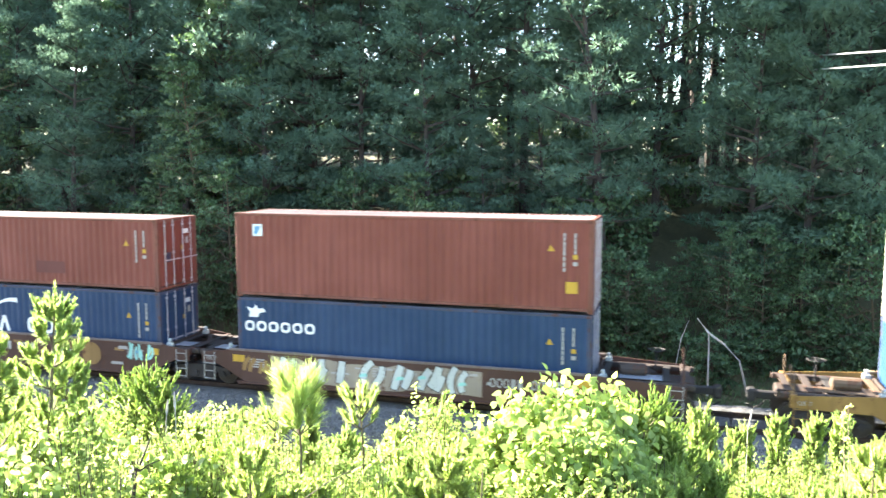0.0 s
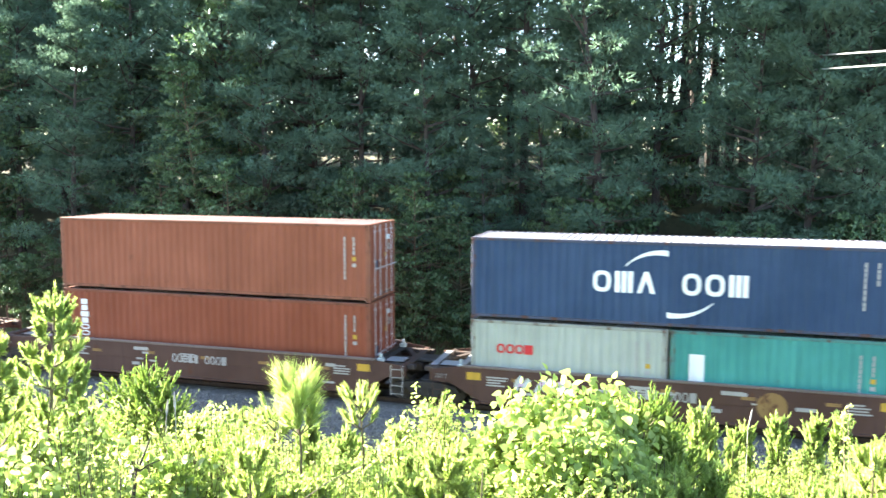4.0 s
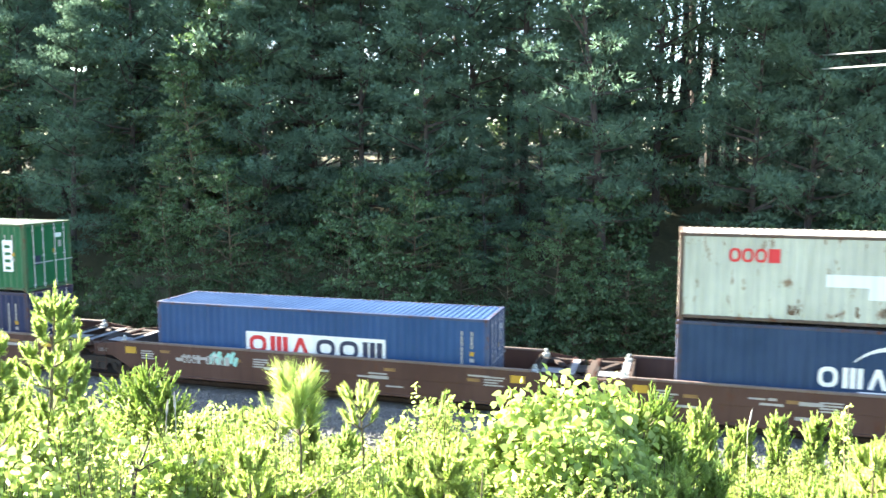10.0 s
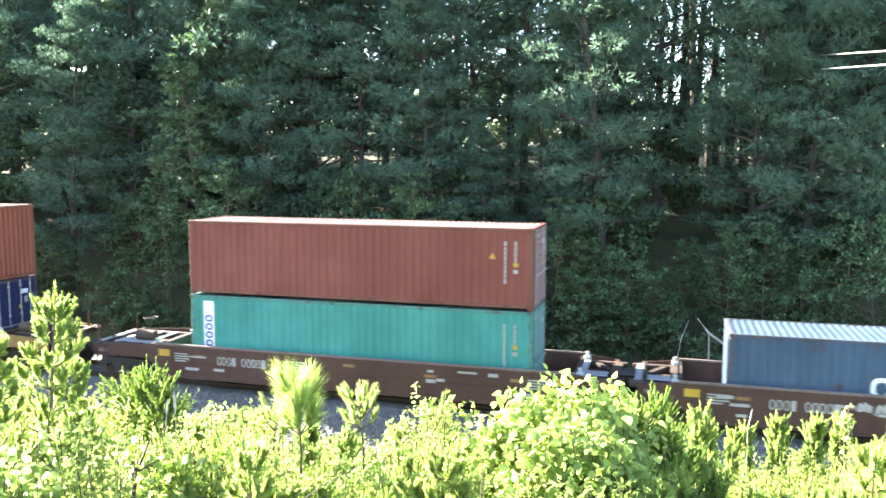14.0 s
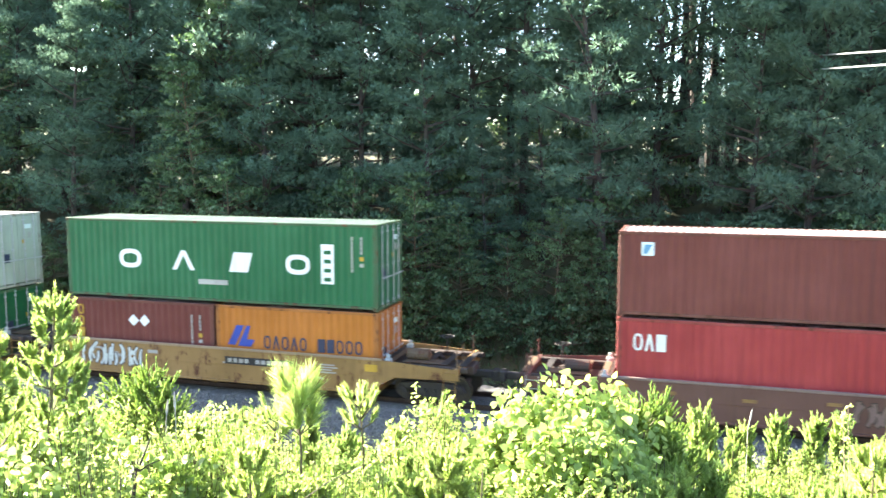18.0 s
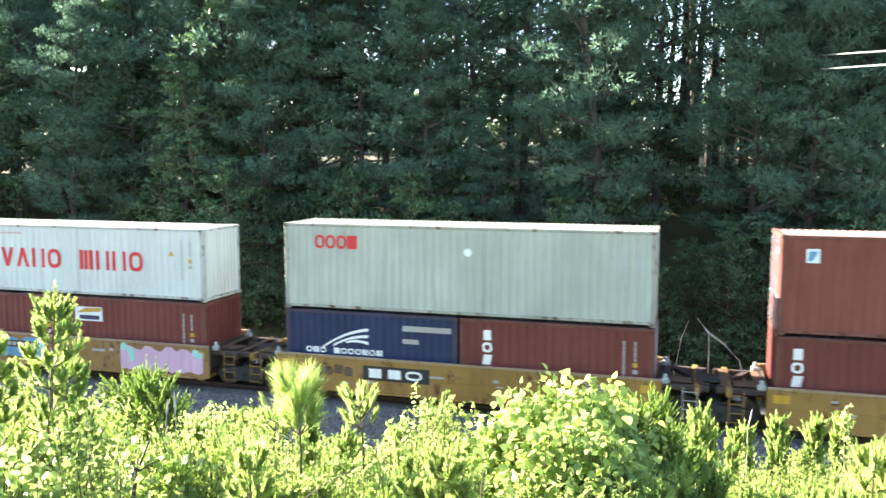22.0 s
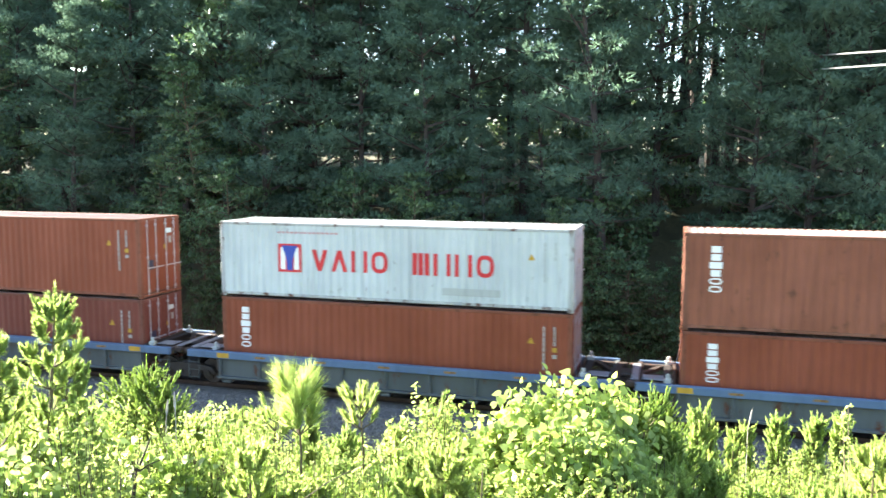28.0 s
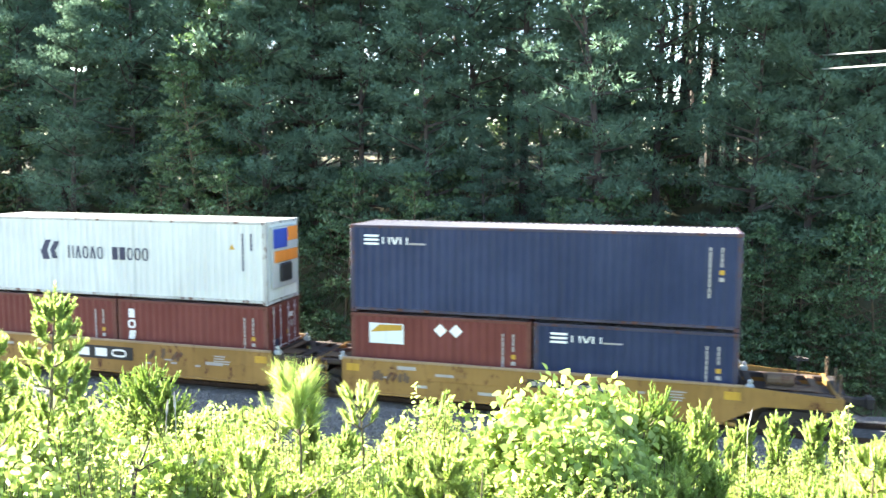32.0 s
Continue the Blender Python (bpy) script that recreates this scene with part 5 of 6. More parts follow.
    part("logo", Shape().slab([(2.95, 1.32), (3.25, 1.32), (3.15, 1.66), (3.33, 2.05), (3.1, 2.05), (2.85, 1.62)], FACE, FACE + 0.004).slab([(3.35, 1.36), (3.62, 1.36), (3.5, 1.64), (3.7, 2.0), (3.47, 2.0), (3.28, 1.68)], FACE, FACE + 0.004), M_INK, c, "dark blue slanted painted logo")
    part("logo", word("hanao iioun", 4.08, 7.5, 1.4, 1.86, 0.22), M_INK, c, "row of plain dark painted shapes")
    numbers(c, L40, HC, 61, True, False, M_INK)
    x = L40 + 0.005
    part("cooling_unit", Shape().cbox(x - 0.01, x + 0.10, -0.95, 0.95, 0.55, HC - 0.2, 0.02), M_GREYPATCH, c, "grey cooling unit set in the end")
    part("fan_panel", Shape().cbox(x + 0.10, x + 0.14, -0.9, 0.1, HC - 0.95, HC - 0.28, 0.02), M_BLUE, c, "blue fan panel")
    part("fan_panel", Shape().cbox(x + 0.10, x + 0.14, 0.15, 0.9, HC - 0.75, HC - 0.25, 0.02), M_ORANGE, c, "orange fan panel")
    part("compressor", Shape().cbox(x + 0.10, x + 0.22, -0.5, 0.3, 0.75, 1.4, 0.05), M_BLACK, c, "dark compressor")
    part("condenser", Shape().cbox(x + 0.10, x + 0.16, -0.85, 0.85, 1.45, 1.85, 0.02), M_ORANGE, c, "orange condenser panel")
    c = c40(us[2], z0, HC, "blue", "dusty blue corrugated container")


build_train()


# ---- plants ----
def soup(name, tris, soft=None, own=0.25):
    """A mesh from an array of separate triangles or quads (n, k, 3); soft gives each piece's own normal."""
    n, k, _ = tris.shape
    if soft is not None:
        flat = unit(np.cross(tris[:, 1] - tris[:, 0], tris[:, 2] - tris[:, 0]))
        back = (flat * soft).sum(1) < 0
        tris = np.where(back[:, None, None], tris[:, ::-1], tris)
        flat = np.where(back[:, None], -flat, flat)
        soft = np.repeat(unit(0.9 * soft + own * flat), k, 0)
    me = bpy.data.meshes.new(name)
    me.vertices.add(n * k)
    me.vertices.foreach_set("co", tris.reshape(-1).astype(np.float32))
    me.loops.add(n * k)
    me.loops.foreach_set("vertex_index", np.arange(n * k, dtype=np.int32))
    me.polygons.add(n)
    me.polygons.foreach_set("loop_start", np.arange(0, n * k, k, dtype=np.int32))
    me.update(calc_edges=True)
    if soft is not None:
        me.attributes.new("custom_normal", "FLOAT_VECTOR", "POINT").data.foreach_set("vector", soft.reshape(-1).astype(np.float32))
    me.materials.append(None)
    return me


def unit(v):
    return v / (np.linalg.norm(v, axis=-1, keepdims=True) + 1e-9)


def sprays(rng, centres, aims, count, length, width, spread, droop=0.0):
    """Needle sprays: narrow triangles that fan out from each centre about its aim."""
    c = np.repeat(centres, count, 0)
    a = np.repeat(aims, count, 0)
    d = unit(a + rng.normal(0, spread, c.shape))
    d[:, 2] -= droop
    ln = length * rng.uniform(0.6, 1.15, (len(c), 1))
    w = unit(np.cross(d, rng.normal(0, 1, c.shape))) * width * rng.uniform(0.7, 1.2, (len(c), 1))
    return np.stack([c - w * 0.5, c + w * 0.5, c + d * ln], 1)


def leaves(rng, centres, size, up=0.5, ratio=0.62):
    """Pointed leaves, four corners each, slightly folded."""
    n = len(centres)
    d = unit(rng.normal(0, 1, (n, 3)) + np.array([0, 0, -0.15]))
    nrm = unit(rng.normal(0, 0.7, (n, 3)) + np.array([0, 0, up]))
    w = unit(np.cross(d, nrm))
    s = size * rng.uniform(0.6, 1.25, (n, 1))
    mid = centres + d * s * 0.45
    fold = nrm * s * 0.07
    return np.stack([centres, mid - w * s * ratio * 0.5 + fold, centres + d * s, mid + w * s * ratio * 0.5 + fold], 1)


def blades(rng, centres, size, up, outline):
    """Leaves with an outline of their own, given as (along, across) pairs; folded along the middle."""
    n = len(centres)
    d = unit(rng.normal(0, 1, (n, 3)) + np.array([0, 0, -0.2]))
    nrm = unit(rng.normal(0, 0.7, (n, 3)) + np.array([0, 0, up]))
    w = unit(np.cross(d, nrm))
    nrm = np.cross(w, d)
    s = size * rng.uniform(0.55, 1.25, (n, 1))
    return np.stack([centres + d * s * a + w * s * b + nrm * s * (0.28 * abs(b) - 0.12 * a * a) for a, b in outline], 1)


OVAL = ((0, 0), (0.28, 0.24), (0.65, 0.22), (1.0, 0.0), (0.65, -0.22), (0.28, -0.24))
LANCE = ((0, 0), (0.3, 0.14), (0.65, 0.12), (1.0, 0.0), (0.65, -0.12), (0.3, -0.14))
BROAD = ((0, 0), (0.08, 0.36), (0.42, 0.46), (0.72, 0.34), (1.0, 0.0), (0.72, -0.34), (0.42, -0.46), (0.08, -0.36))
HEART = ((0, 0), (-0.06, 0.22), (0.2, 0.42), (0.5, 0.36), (1.0, 0.0), (0.5, -0.36), (0.2, -0.42), (-0.06, -0.22))
RHOMB = ((0, 0), (0.42, 0.27), (1.0, 0.0), (0.42, -0.27))


def clump_points(rng, centre, radius, n, flat=0.7):
    p = unit(rng.normal(0, 1, (n, 3))) * radius * rng.uniform(0.35, 1.0, (n, 1)) ** 0.6
    p[:, 2] *= flat
    return centre + p


def pine_parts(seed, height, base, reach, limbs, tufts, fine, width=0.055, length=0.30):
    """Trunk with limbs, and the needles of a tall pine."""
    rng = np.random.default_rng(seed)
    wood = Shape()
    bend = rng.normal(0, 0.25, 2)
    def axis(h):
        k = h / height
        return np.array([bend[0] * k * k * 2, bend[1] * k * k * 2, h])
    hs = np.linspace(-0.6, height, 9)
    wood.tube([axis(h) for h in hs], [0.012 * height * (1 - 0.93 * max(h, 0) / height) + 0.012 for h in hs], 8)
    cs, aims = [], []
    for i in range(limbs):
        # limbs stand in whorls about a metre apart
        tiers = int((height - base) / 1.0)
        k = (int((i + rng.uniform(0, 1)) / limbs * tiers) + rng.uniform(0.3, 0.7)) / tiers
        h = base + (height - base) * k
        r = reach * (0.45 + 0.75 * math.sin(math.pi * min(1, 0.18 + 0.82 * k)) ** 0.8) * (1 - 0.72 * k ** 2.2) * rng.uniform(0.55, 1.15)
        ang = i * 2.4 + rng.uniform(-0.5, 0.5)
        out = np.array([math.cos(ang), math.sin(ang), rng.uniform(-0.12, 0.38) + 0.4 * k])
        p0 = axis(h)
        pts = [p0 + out * r * q + np.array([0, 0, 0.18 * r * q * q - 0.1 * r * q]) for q in (0, 0.4, 0.75, 1.0)]
        wood.tube(pts, [0.035 * r / 2 + 0.02, 0.024 * r / 2 + 0.012, 0.014, 0.006], 3, False)
        side = np.array([-out[1], out[0], 0])
        for j in range(3):
            # broad shelves of needles along the outer half of each limb
            q = (0.42, 0.72, 0.92)[j] + rng.uniform(-0.08, 0.08)
            c = p0 + out * r * q + side * rng.normal(0, 0.26) * r * q + np.array([0, 0, rng.uniform(0.0, 0.3)])
            pts = clump_points(rng, c, rng.uniform(0.55, 0.88) * (0.75 + 0.12 * r), tufts, 0.40)
            cs.append(pts)
            aims.append(unit((pts - c) * np.array([1, 1, 2.2]) + np.array([0, 0, 0.12])))
    cs, aims = np.concatenate(cs), np.concatenate(aims)
    return wood.mesh("pine_trunk"), soup("pine_crown", sprays(rng, cs, aims, fine, length, width, 0.5), np.repeat(aims, fine, 0))


def broad_parts(seed, height, reach, arms, per, leaf, low=0.15):
    rng = np.random.default_rng(seed)
    wood = Shape()
    hs = np.linspace(-0.3, height * 0.92, 6)
    lean = rng.normal(0, 0.08, 2)
    def axis(h):
        return np.array([lean[0] * h, lean[1] * h, h])
    wood.tube([axis(h) for h in hs], [0.009 * height * (1 - 0.9 * max(0, h) / height) + 0.008 for h in hs], 6)
    allp, aims = [], []
    for i in range(arms):
        k = low + (1 - low) * (i + rng.uniform(0, 1)) / arms
        h = height * k * 0.95
        r = reach * math.sin(math.pi * min(0.97, 0.22 + 0.72 * k)) ** 0.7 * rng.uniform(0.6, 1.15)
        ang = i * 2.4 + rng.uniform(-0.6, 0.6)
        out = np.array([math.cos(ang), math.sin(ang), rng.uniform(0.0, 0.55)])
        p0 = axis(h)
        wood.tube([p0, p0 + out * r * 0.5, p0 + out * r + np.array([0, 0, -0.06 * r])], [0.012 * r + 0.01, 0.008 * r + 0.005, 0.004], 4, False)
        for j in range(3):
            q = rng.uniform(0.4, 1.0)
            c = p0 + out * r * q + rng.normal(0, 0.14, 3) * r
            p = clump_points(rng, c, 0.19 * r + 0.10, per // 3, 0.36)
            allp.append(p)
            aims.append(unit((p - c) * np.array([1, 1, 1.8]) + np.array([0, 0, 0.15])))
    return wood.mesh("trunk"), soup("crown", leaves(rng, np.concatenate(allp), leaf), np.concatenate(aims))


def plant(kind, at, meshes, mats, label, category, group, scale=1.0, names=("trunk", "crown")):
    t = thing(kind, label, category, group, at=at)
    t.scale = (scale,) * 3
    for n, me, mt in zip(names, meshes, mats):
        part(n, me, mt, t)
    return t


def build_wood():
    """The pine wood on the far bank: tall pines behind, boughs and broad leaves down to the ground along its edge."""
    rng = random.Random(21)
    bare = [pine_parts(s, h, b, r, n, 26, 4, 0.09, 0.34) for s, h, b, r, n in ((1, 17, 7.2, 2.6, 36), (2, 18, 7.8, 2.6, 36))]
    tall = [pine_parts(s, h, b, r, n, 16, 3, 0.15, 0.44) for s, h, b, r, n in ((3, 20, 3.5, 3.3, 62), (4, 19.5, 5.0, 3.2, 58))]
    mid = [pine_parts(s, h, b, r, n, 32, 3, 0.085, 0.34) for s, h, b, r, n in ((5, 18, 2.4, 3.4, 66), (6, 16.5, 3.0, 3.4, 60), (7, 19, 4.0, 3.3, 66))]
    edge = [pine_parts(s, h, b, r, n, 64, 5, 0.042, 0.25) for s, h, b, r, n in ((11, 16, 1.8, 3.2, 52), (12, 14, 1.2, 3.0, 48), (13, 17, 2.6, 3.3, 54))]
    pole = [pine_parts(s, h, b, r, n, 20, 3, 0.12, 0.36) for s, h, b, r, n in ((8, 20, 13.5, 2.4, 22), (9, 19, 12.5, 2.2, 20))]
    broad = [broad_parts(s, h, r, n, 120, 0.17) for s, h, r, n in ((31, 7.0, 2.5, 32), (32, 5.2, 2.3, 28), (33, 8.5, 2.7, 38))]
    high = [broad_parts(s, h, r, n, 130, 0.17, 0.1) for s, h, r, n in ((34, 12.5, 2.6, 70), (35, 14.0, 2.4, 72))]
    low = [broad_parts(s, h, r, n, 96, 0.16, 0.02) for s, h, r, n in ((41, 2.4, 1.5, 30), (42, 3.2, 1.7, 34))]

    def put(protos, kind, x, y, s, label, category, group, mats, names):
        plant(kind, pose(x, y, ground_z(x, y) - 0.1, rng.uniform(-2, 2), rng.uniform(-2, 2), rng.uniform(0, 360)), protos[rng.randrange(len(protos))], mats, label, category, group, s, names)

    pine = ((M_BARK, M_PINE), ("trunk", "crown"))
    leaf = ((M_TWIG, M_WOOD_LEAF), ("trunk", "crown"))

    def across(h, y):
        """The place on the line of depth y that lies h to the side."""
        d = near(h, 0.0, 1.0) - EYE
        return EYE.x + d.x * (y - EYE.y) / d.y

    # the pines and broadleaf trees that stand out along the edge: to the side, depth, size
    for h, y, s in ((-0.589, 10, 0.95), (-0.52, 11, 1.0), (-0.457, 9.5, 0.9), (-0.38, 11.5, 1.02), (-0.317, 12, 1.0), (-0.219, 10.5, 1.0), (-0.156, 12, 1.05), (-0.101, 11, 0.95), (-0.017, 10.5, 1.0), (0.053, 9.8, 0.5), (0.123, 11, 0.58), (0.198, 9.6, 1.08), (0.378, 10.2, 0.95), (0.444, 9.6, 0.98), (0.521, 11, 1.0), (0.584, 10, 0.9)):
        put(edge, "edge_pine", across(h, y), y, s, "dark green pine with broad boughs down to the ground", "pine tree", "pines along the wood's edge", *pine)
    for h, y, s in ((-0.397, 12.5, 1.05), (-0.293, 9.2, 0.93), (-0.541, 10.5, 1.1), (-0.24, 13, 1.15)):
        put(high, "broadleaf_tree", across(h, y), y, s, "tall leafy broadleaf tree among the pines", "tree", "broadleaf trees at the wood's edge", *leaf)
    for h, y, s in ((-0.561, 8, 0.9), (-0.485, 8, 0.7), (-0.338, 8, 0.8), (-0.261, 8, 0.9), (-0.184, 8.3, 0.75), (-0.122, 8, 0.85), (-0.078, 7.6, 1.02), (-0.034, 7.8, 0.85), (0.025, 8, 0.7), (0.081, 8, 0.62), (0.137, 8, 0.7), (0.186, 7.8, 0.62), (0.229, 7.4, 0.82), (0.266, 8, 0.6), (0.353, 8, 0.6), (0.399, 7.6, 0.75), (0.444, 8, 0.55), (0.5, 7.4, 0.85), (0.542, 7.2, 0.85), (0.304, 9, 0.5)):
        put(broad, "broadleaf_tree", across(h, y), y, s, "young broadleaf tree in shade at the wood's edge", "tree", "broadleaf trees at the wood's edge", *leaf)
    rows = ((mid, -51.0, 11, 12.5, 16.0, 2.7, 3.7, 0.92, 1.1, "pine", "dark green pine standing close in the wood", "pines in the wood"),
            (tall, -59.0, 13, 18.0, 24.0, 2.9, 4.2, 0.92, 1.05, "tall_pine", "tall dark green pine with a bare lower trunk", "tall pines of the wood"),
            (tall, -73.0, 16, 28.0, 40.0, 3.6, 5.2, 0.9, 1.1, "tall_pine", "tall dark green pine with a bare lower trunk", "tall pines of the wood"))
    for protos, x, end, y0, y1, s0, s1, k0, k1, kind, label, group in rows:
        while x < end:
            y = rng.uniform(y0, y1)
            lane = 0.0085 * (y - EYE.y)
            put((pole if y > 17 else bare) if abs(x - lane) < 1.25 else bare if y < 17 and -9.6 < x < -4.6 else protos, kind, x, y, rng.uniform(k0, k1) * (0.84 if x < -24 and y < 17 else 1.0), label, "pine tree", group, *pine)
            x += rng.uniform(s0, s1)
    # slim bare trunks with high crowns, where the wood is thin
    for h, y in ((0.271, 21), (0.288, 16.5), (0.307, 18.5), (0.323, 24), (0.334, 17.5), (0.298, 31), (0.215, 20), (0.367, 19), (0.392, 22)):
        put(pole, "tall_pine", across(h, y), y, rng.uniform(0.85, 1.05), "slim tall pine with a long bare trunk", "pine tree", "tall pines of the wood", *pine)
    x = -46.0
    while x < 11:
        put(low, "bank_shrub", x, rng.uniform(5.8, 7.6), rng.uniform(0.6, 1.0), "low leafy shrub on the shaded far bank", "shrub", "shrubs on the far bank", *leaf)
        x += rng.uniform(1.4, 2.4)
    x = -62.0
    while x < 16:
        put(broad, "broadleaf_tree", x, rng.uniform(15, 26), rng.uniform(0.7, 1.0) if abs(x - 0.35) > 1.8 else 0.6, "young broadleaf tree under the pines", "tree", "broadleaf trees under the pines", *leaf)
        x += rng.uniform(3.4, 5.0)
    x = -80.0
    while x < 18:
        put(low, "bank_shrub", x, rng.uniform(42, 47), rng.uniform(1.9, 2.5) if abs(x - 0.6) > 3 else 1.55, "leafy shrub deep in the wood", "shrub", "shrubs deep in the wood", *leaf)
        x += rng.uniform(2.6, 3.8)
    x = -50.0
    while x < 13:
        put(low, "bank_shrub", x, rng.uniform(10, 16), rng.uniform(1.0, 1.7), "leafy shrub under the pines", "shrub", "shrubs under the pines", *leaf)
        x += rng.uniform(2.2, 3.6)


def near(h, v, d):
    """The point d metres ahead of the eye, h to the side and v below the line of sight for each metre ahead."""
    return EYE + d * (AHEAD + h * ASIDE - float(v) * ABOVE)


def brushes(r, feet, tips, count, length, width, lo=0.35, hi=1.1):
    """Shoots clad in needles that point forwards and outwards; gives the needles and their soft normals."""
    feet, tips = np.repeat(np.array(feet), count, 0), np.repeat(np.array(tips), count, 0)
    axis = unit(tips - feet)
    k = r.uniform(0.05, 1.0, (len(feet), 1))
    rad = unit(np.cross(axis, r.normal(0, 1, feet.shape)))
    ang = r.uniform(lo, hi, (len(feet), 1)) * (1 - 0.45 * k)
    d = axis * np.cos(ang) + rad * np.sin(ang)
    p = feet + (tips - feet) * k
    w = unit(np.cross(d, r.normal(0, 1, d.shape))) * width * 0.5
    return np.stack([p - w, p + w, p + d * length * r.uniform(0.65, 1.15, (len(p), 1))], 1), unit(rad * 0.6 + axis * 0.5 + np.array([0.0, 0.0, 0.55]))


def build_foreground():
    """Sunlit young growth on the near bank."""
    rng = random.Random(8)
    nrng = np.random.default_rng(8)

    def candle_pine(seed, height, reach, whorls, per, candle, needle, low=0.2, fine=70):
        """A young pine: whorls of boughs that turn up into pale candles clad in short needles."""
        r = np.random.default_rng(seed)
        wood = Shape().tube([(0, 0, -0.3), (r.normal(0, 0.02), r.normal(0, 0.02), height * 0.5), (0, 0, height - candle)], [0.010 * height, 0.008 * height, 0.004], 6)
        feet, tips, old, olds = [], [], [], []
        feet.append((0, 0, height - candle * 1.5)), tips.append((0, 0, height))
        for q in range(5):
            a = q * 1.256 + r.uniform(-0.2, 0.2)
            c = np.array([math.cos(a), math.sin(a), 0.0])
            feet.append(c * 0.03 + np.array([0, 0, height - candle * 1.7])), tips.append(c * candle * r.uniform(0.45, 0.7) + np.array([0, 0, height - candle * r.uniform(0.35, 0.75)]))
        for k in np.linspace(low, 0.88, whorls):
            for i in range(per):
                a = (i + r.uniform(-0.3, 0.3)) * math.tau / per + k * 9
                c = np.array([math.cos(a), math.sin(a), 0.0])
                span = reach * (1.06 - k) ** 0.75 * r.uniform(0.65, 1.15)
                p0 = np.array([0, 0, height * k])
                p1 = p0 + c * span * 0.6 + np.array([0, 0, span * r.uniform(0.15, 0.4)])
                p2 = p0 + c * span + np.array([0, 0, span * r.uniform(0.4, 0.75)])
                wood.tube([p0, p1, p2], [0.009, 0.006, 0.003], 4, False)
                old.append(p0 * 0.55 + p1 * 0.45), olds.append(p1)
                old.append(p1), olds.append(p2)
                for j in range(6):
                    b = p2 if j == 0 else p1 + (p2 - p1) * r.uniform(0.2, 0.9)
                    lean = c * r.uniform(0.1, 0.5) + np.array([r.normal(0, 0.22), r.normal(0, 0.22), 1.0])
                    feet.append(b), tips.append(b + unit(lean) * candle * r.uniform(0.6, 1.1) * (1 if j == 0 else 0.75))
        t1, n1 = brushes(r, feet, tips, fine, needle, 0.0075, 0.25, 1.05)
        t2, n2 = brushes(r, old, olds, int(fine * 0.5), needle * 1.4, 0.0065, 0.5, 1.25)
        return wood.mesh("stem"), soup("needles", np.concatenate([t1, t2]), np.concatenate([n1, n2]), 0.45)

    def sapling(seed, height, heads, reach, fine, length):
        """A slim pine seedling: a bare stem, and shoots at its top with long needles that fan upwards."""
        r = np.random.default_rng(seed)
        wood = Shape().tube([(0, 0, -0.2), (0.02, 0.015, height * 0.4), (-0.01, 0.0, height * 0.75), (0, 0, height * 0.95)], [0.013, 0.010, 0.008, 0.004], 6)
        feet, tips = [(0, 0, height * 0.88)], [(0, 0, height - length * 0.6)]
        for k, n in heads:
            for i in range(n):
                a = i * math.tau / n + r.uniform(-0.3, 0.3) + k * 5
                p = np.array([0, 0, height * k])
                b = p + np.array([math.cos(a), math.sin(a), r.uniform(0.5, 1.3)]) * reach * r.uniform(0.75, 1.15)
                wood.tube([p, p * 0.5 + b * 0.5, b], [0.006, 0.005, 0.003], 4, False)
                feet.append(p * 0.45 + b * 0.55), tips.append(b + np.array([0, 0, 0.05]))
        t, n = brushes(r, feet, tips, fine, length, 0.0055, 0.15, 1.0)
        return wood.mesh("stem"), soup("needles", t, n, 0.5)

    def shrub(seed, height, reach, arms, per, leaf, outline, tight=0.034, low=0.3, even=0.6):
        r = np.random.default_rng(seed)
        wood, pts = Shape(), []
        for i in range(arms):
            ang, q = i * 2.4 + r.uniform(-0.4, 0.4), reach * math.sqrt((i + 0.5) / arms) * r.uniform(0.75, 1.1)
            top = np.array([math.cos(ang) * q, math.sin(ang) * q, height * r.uniform(even, 1.0) * (1 - 0.5 * (q / reach) ** 2)])
            wood.tube([(0, 0, -0.15), top * np.array([0.5, 0.5, 0.45]), top], [0.009, 0.006, 0.002], 3, False)
            for k in range(per):
                f = r.uniform(low, 1.02)
                pts.append(top * np.array([f ** 0.7, f ** 0.7, f]) + r.normal(0, tight, 3))
        pts = np.array(pts)
        return wood.mesh("stem"), soup("foliage", blades(r, pts, leaf, 0.6, outline), unit((pts - np.array([0, 0, 0.4 * height])) + np.array([0, 0, 0.3 * height])), 0.7)

    def sprigs(seed, height, reach, stems, nodes, leaf, outline):
        """Upright leafy stems, their leaves in pairs all along and a tuft at the tip."""
        r = np.random.default_rng(seed)
        wood, pts, soft = Shape(), [], []
        for i in range(stems):
            a, q = i * 2.4, reach * math.sqrt((i + 0.4) / stems)
            top = np.array([math.cos(a) * q, math.sin(a) * q, height * r.uniform(0.62, 1.0)])
            foot = top * np.array([0.35, 0.35, 0.0])
            wood.tube([foot + np.array([0, 0, -0.1]), (foot + top) * 0.5, top], [0.006, 0.004, 0.002], 3, False)
            for k in range(nodes):
                f = 1 - 0.75 * (k / nodes)
                c = foot + (top - foot) * f
                spread = 0.012 + 0.05 * (1 - f) ** 0.6
                for j in range(5):
                    o = unit(r.normal(0, 1, 3) * np.array([1, 1, 0.5])) * spread * r.uniform(0.5, 1.3)
                    pts.append(c + o), soft.append(o + np.array([0, 0, 0.03]) + 0.25 * (c - foot) * np.array([1, 1, 0]))
        return wood.mesh("stem"), soup("foliage", blades(r, np.array(pts), leaf, 0.55, outline), unit(np.array(soft)), 0.6)

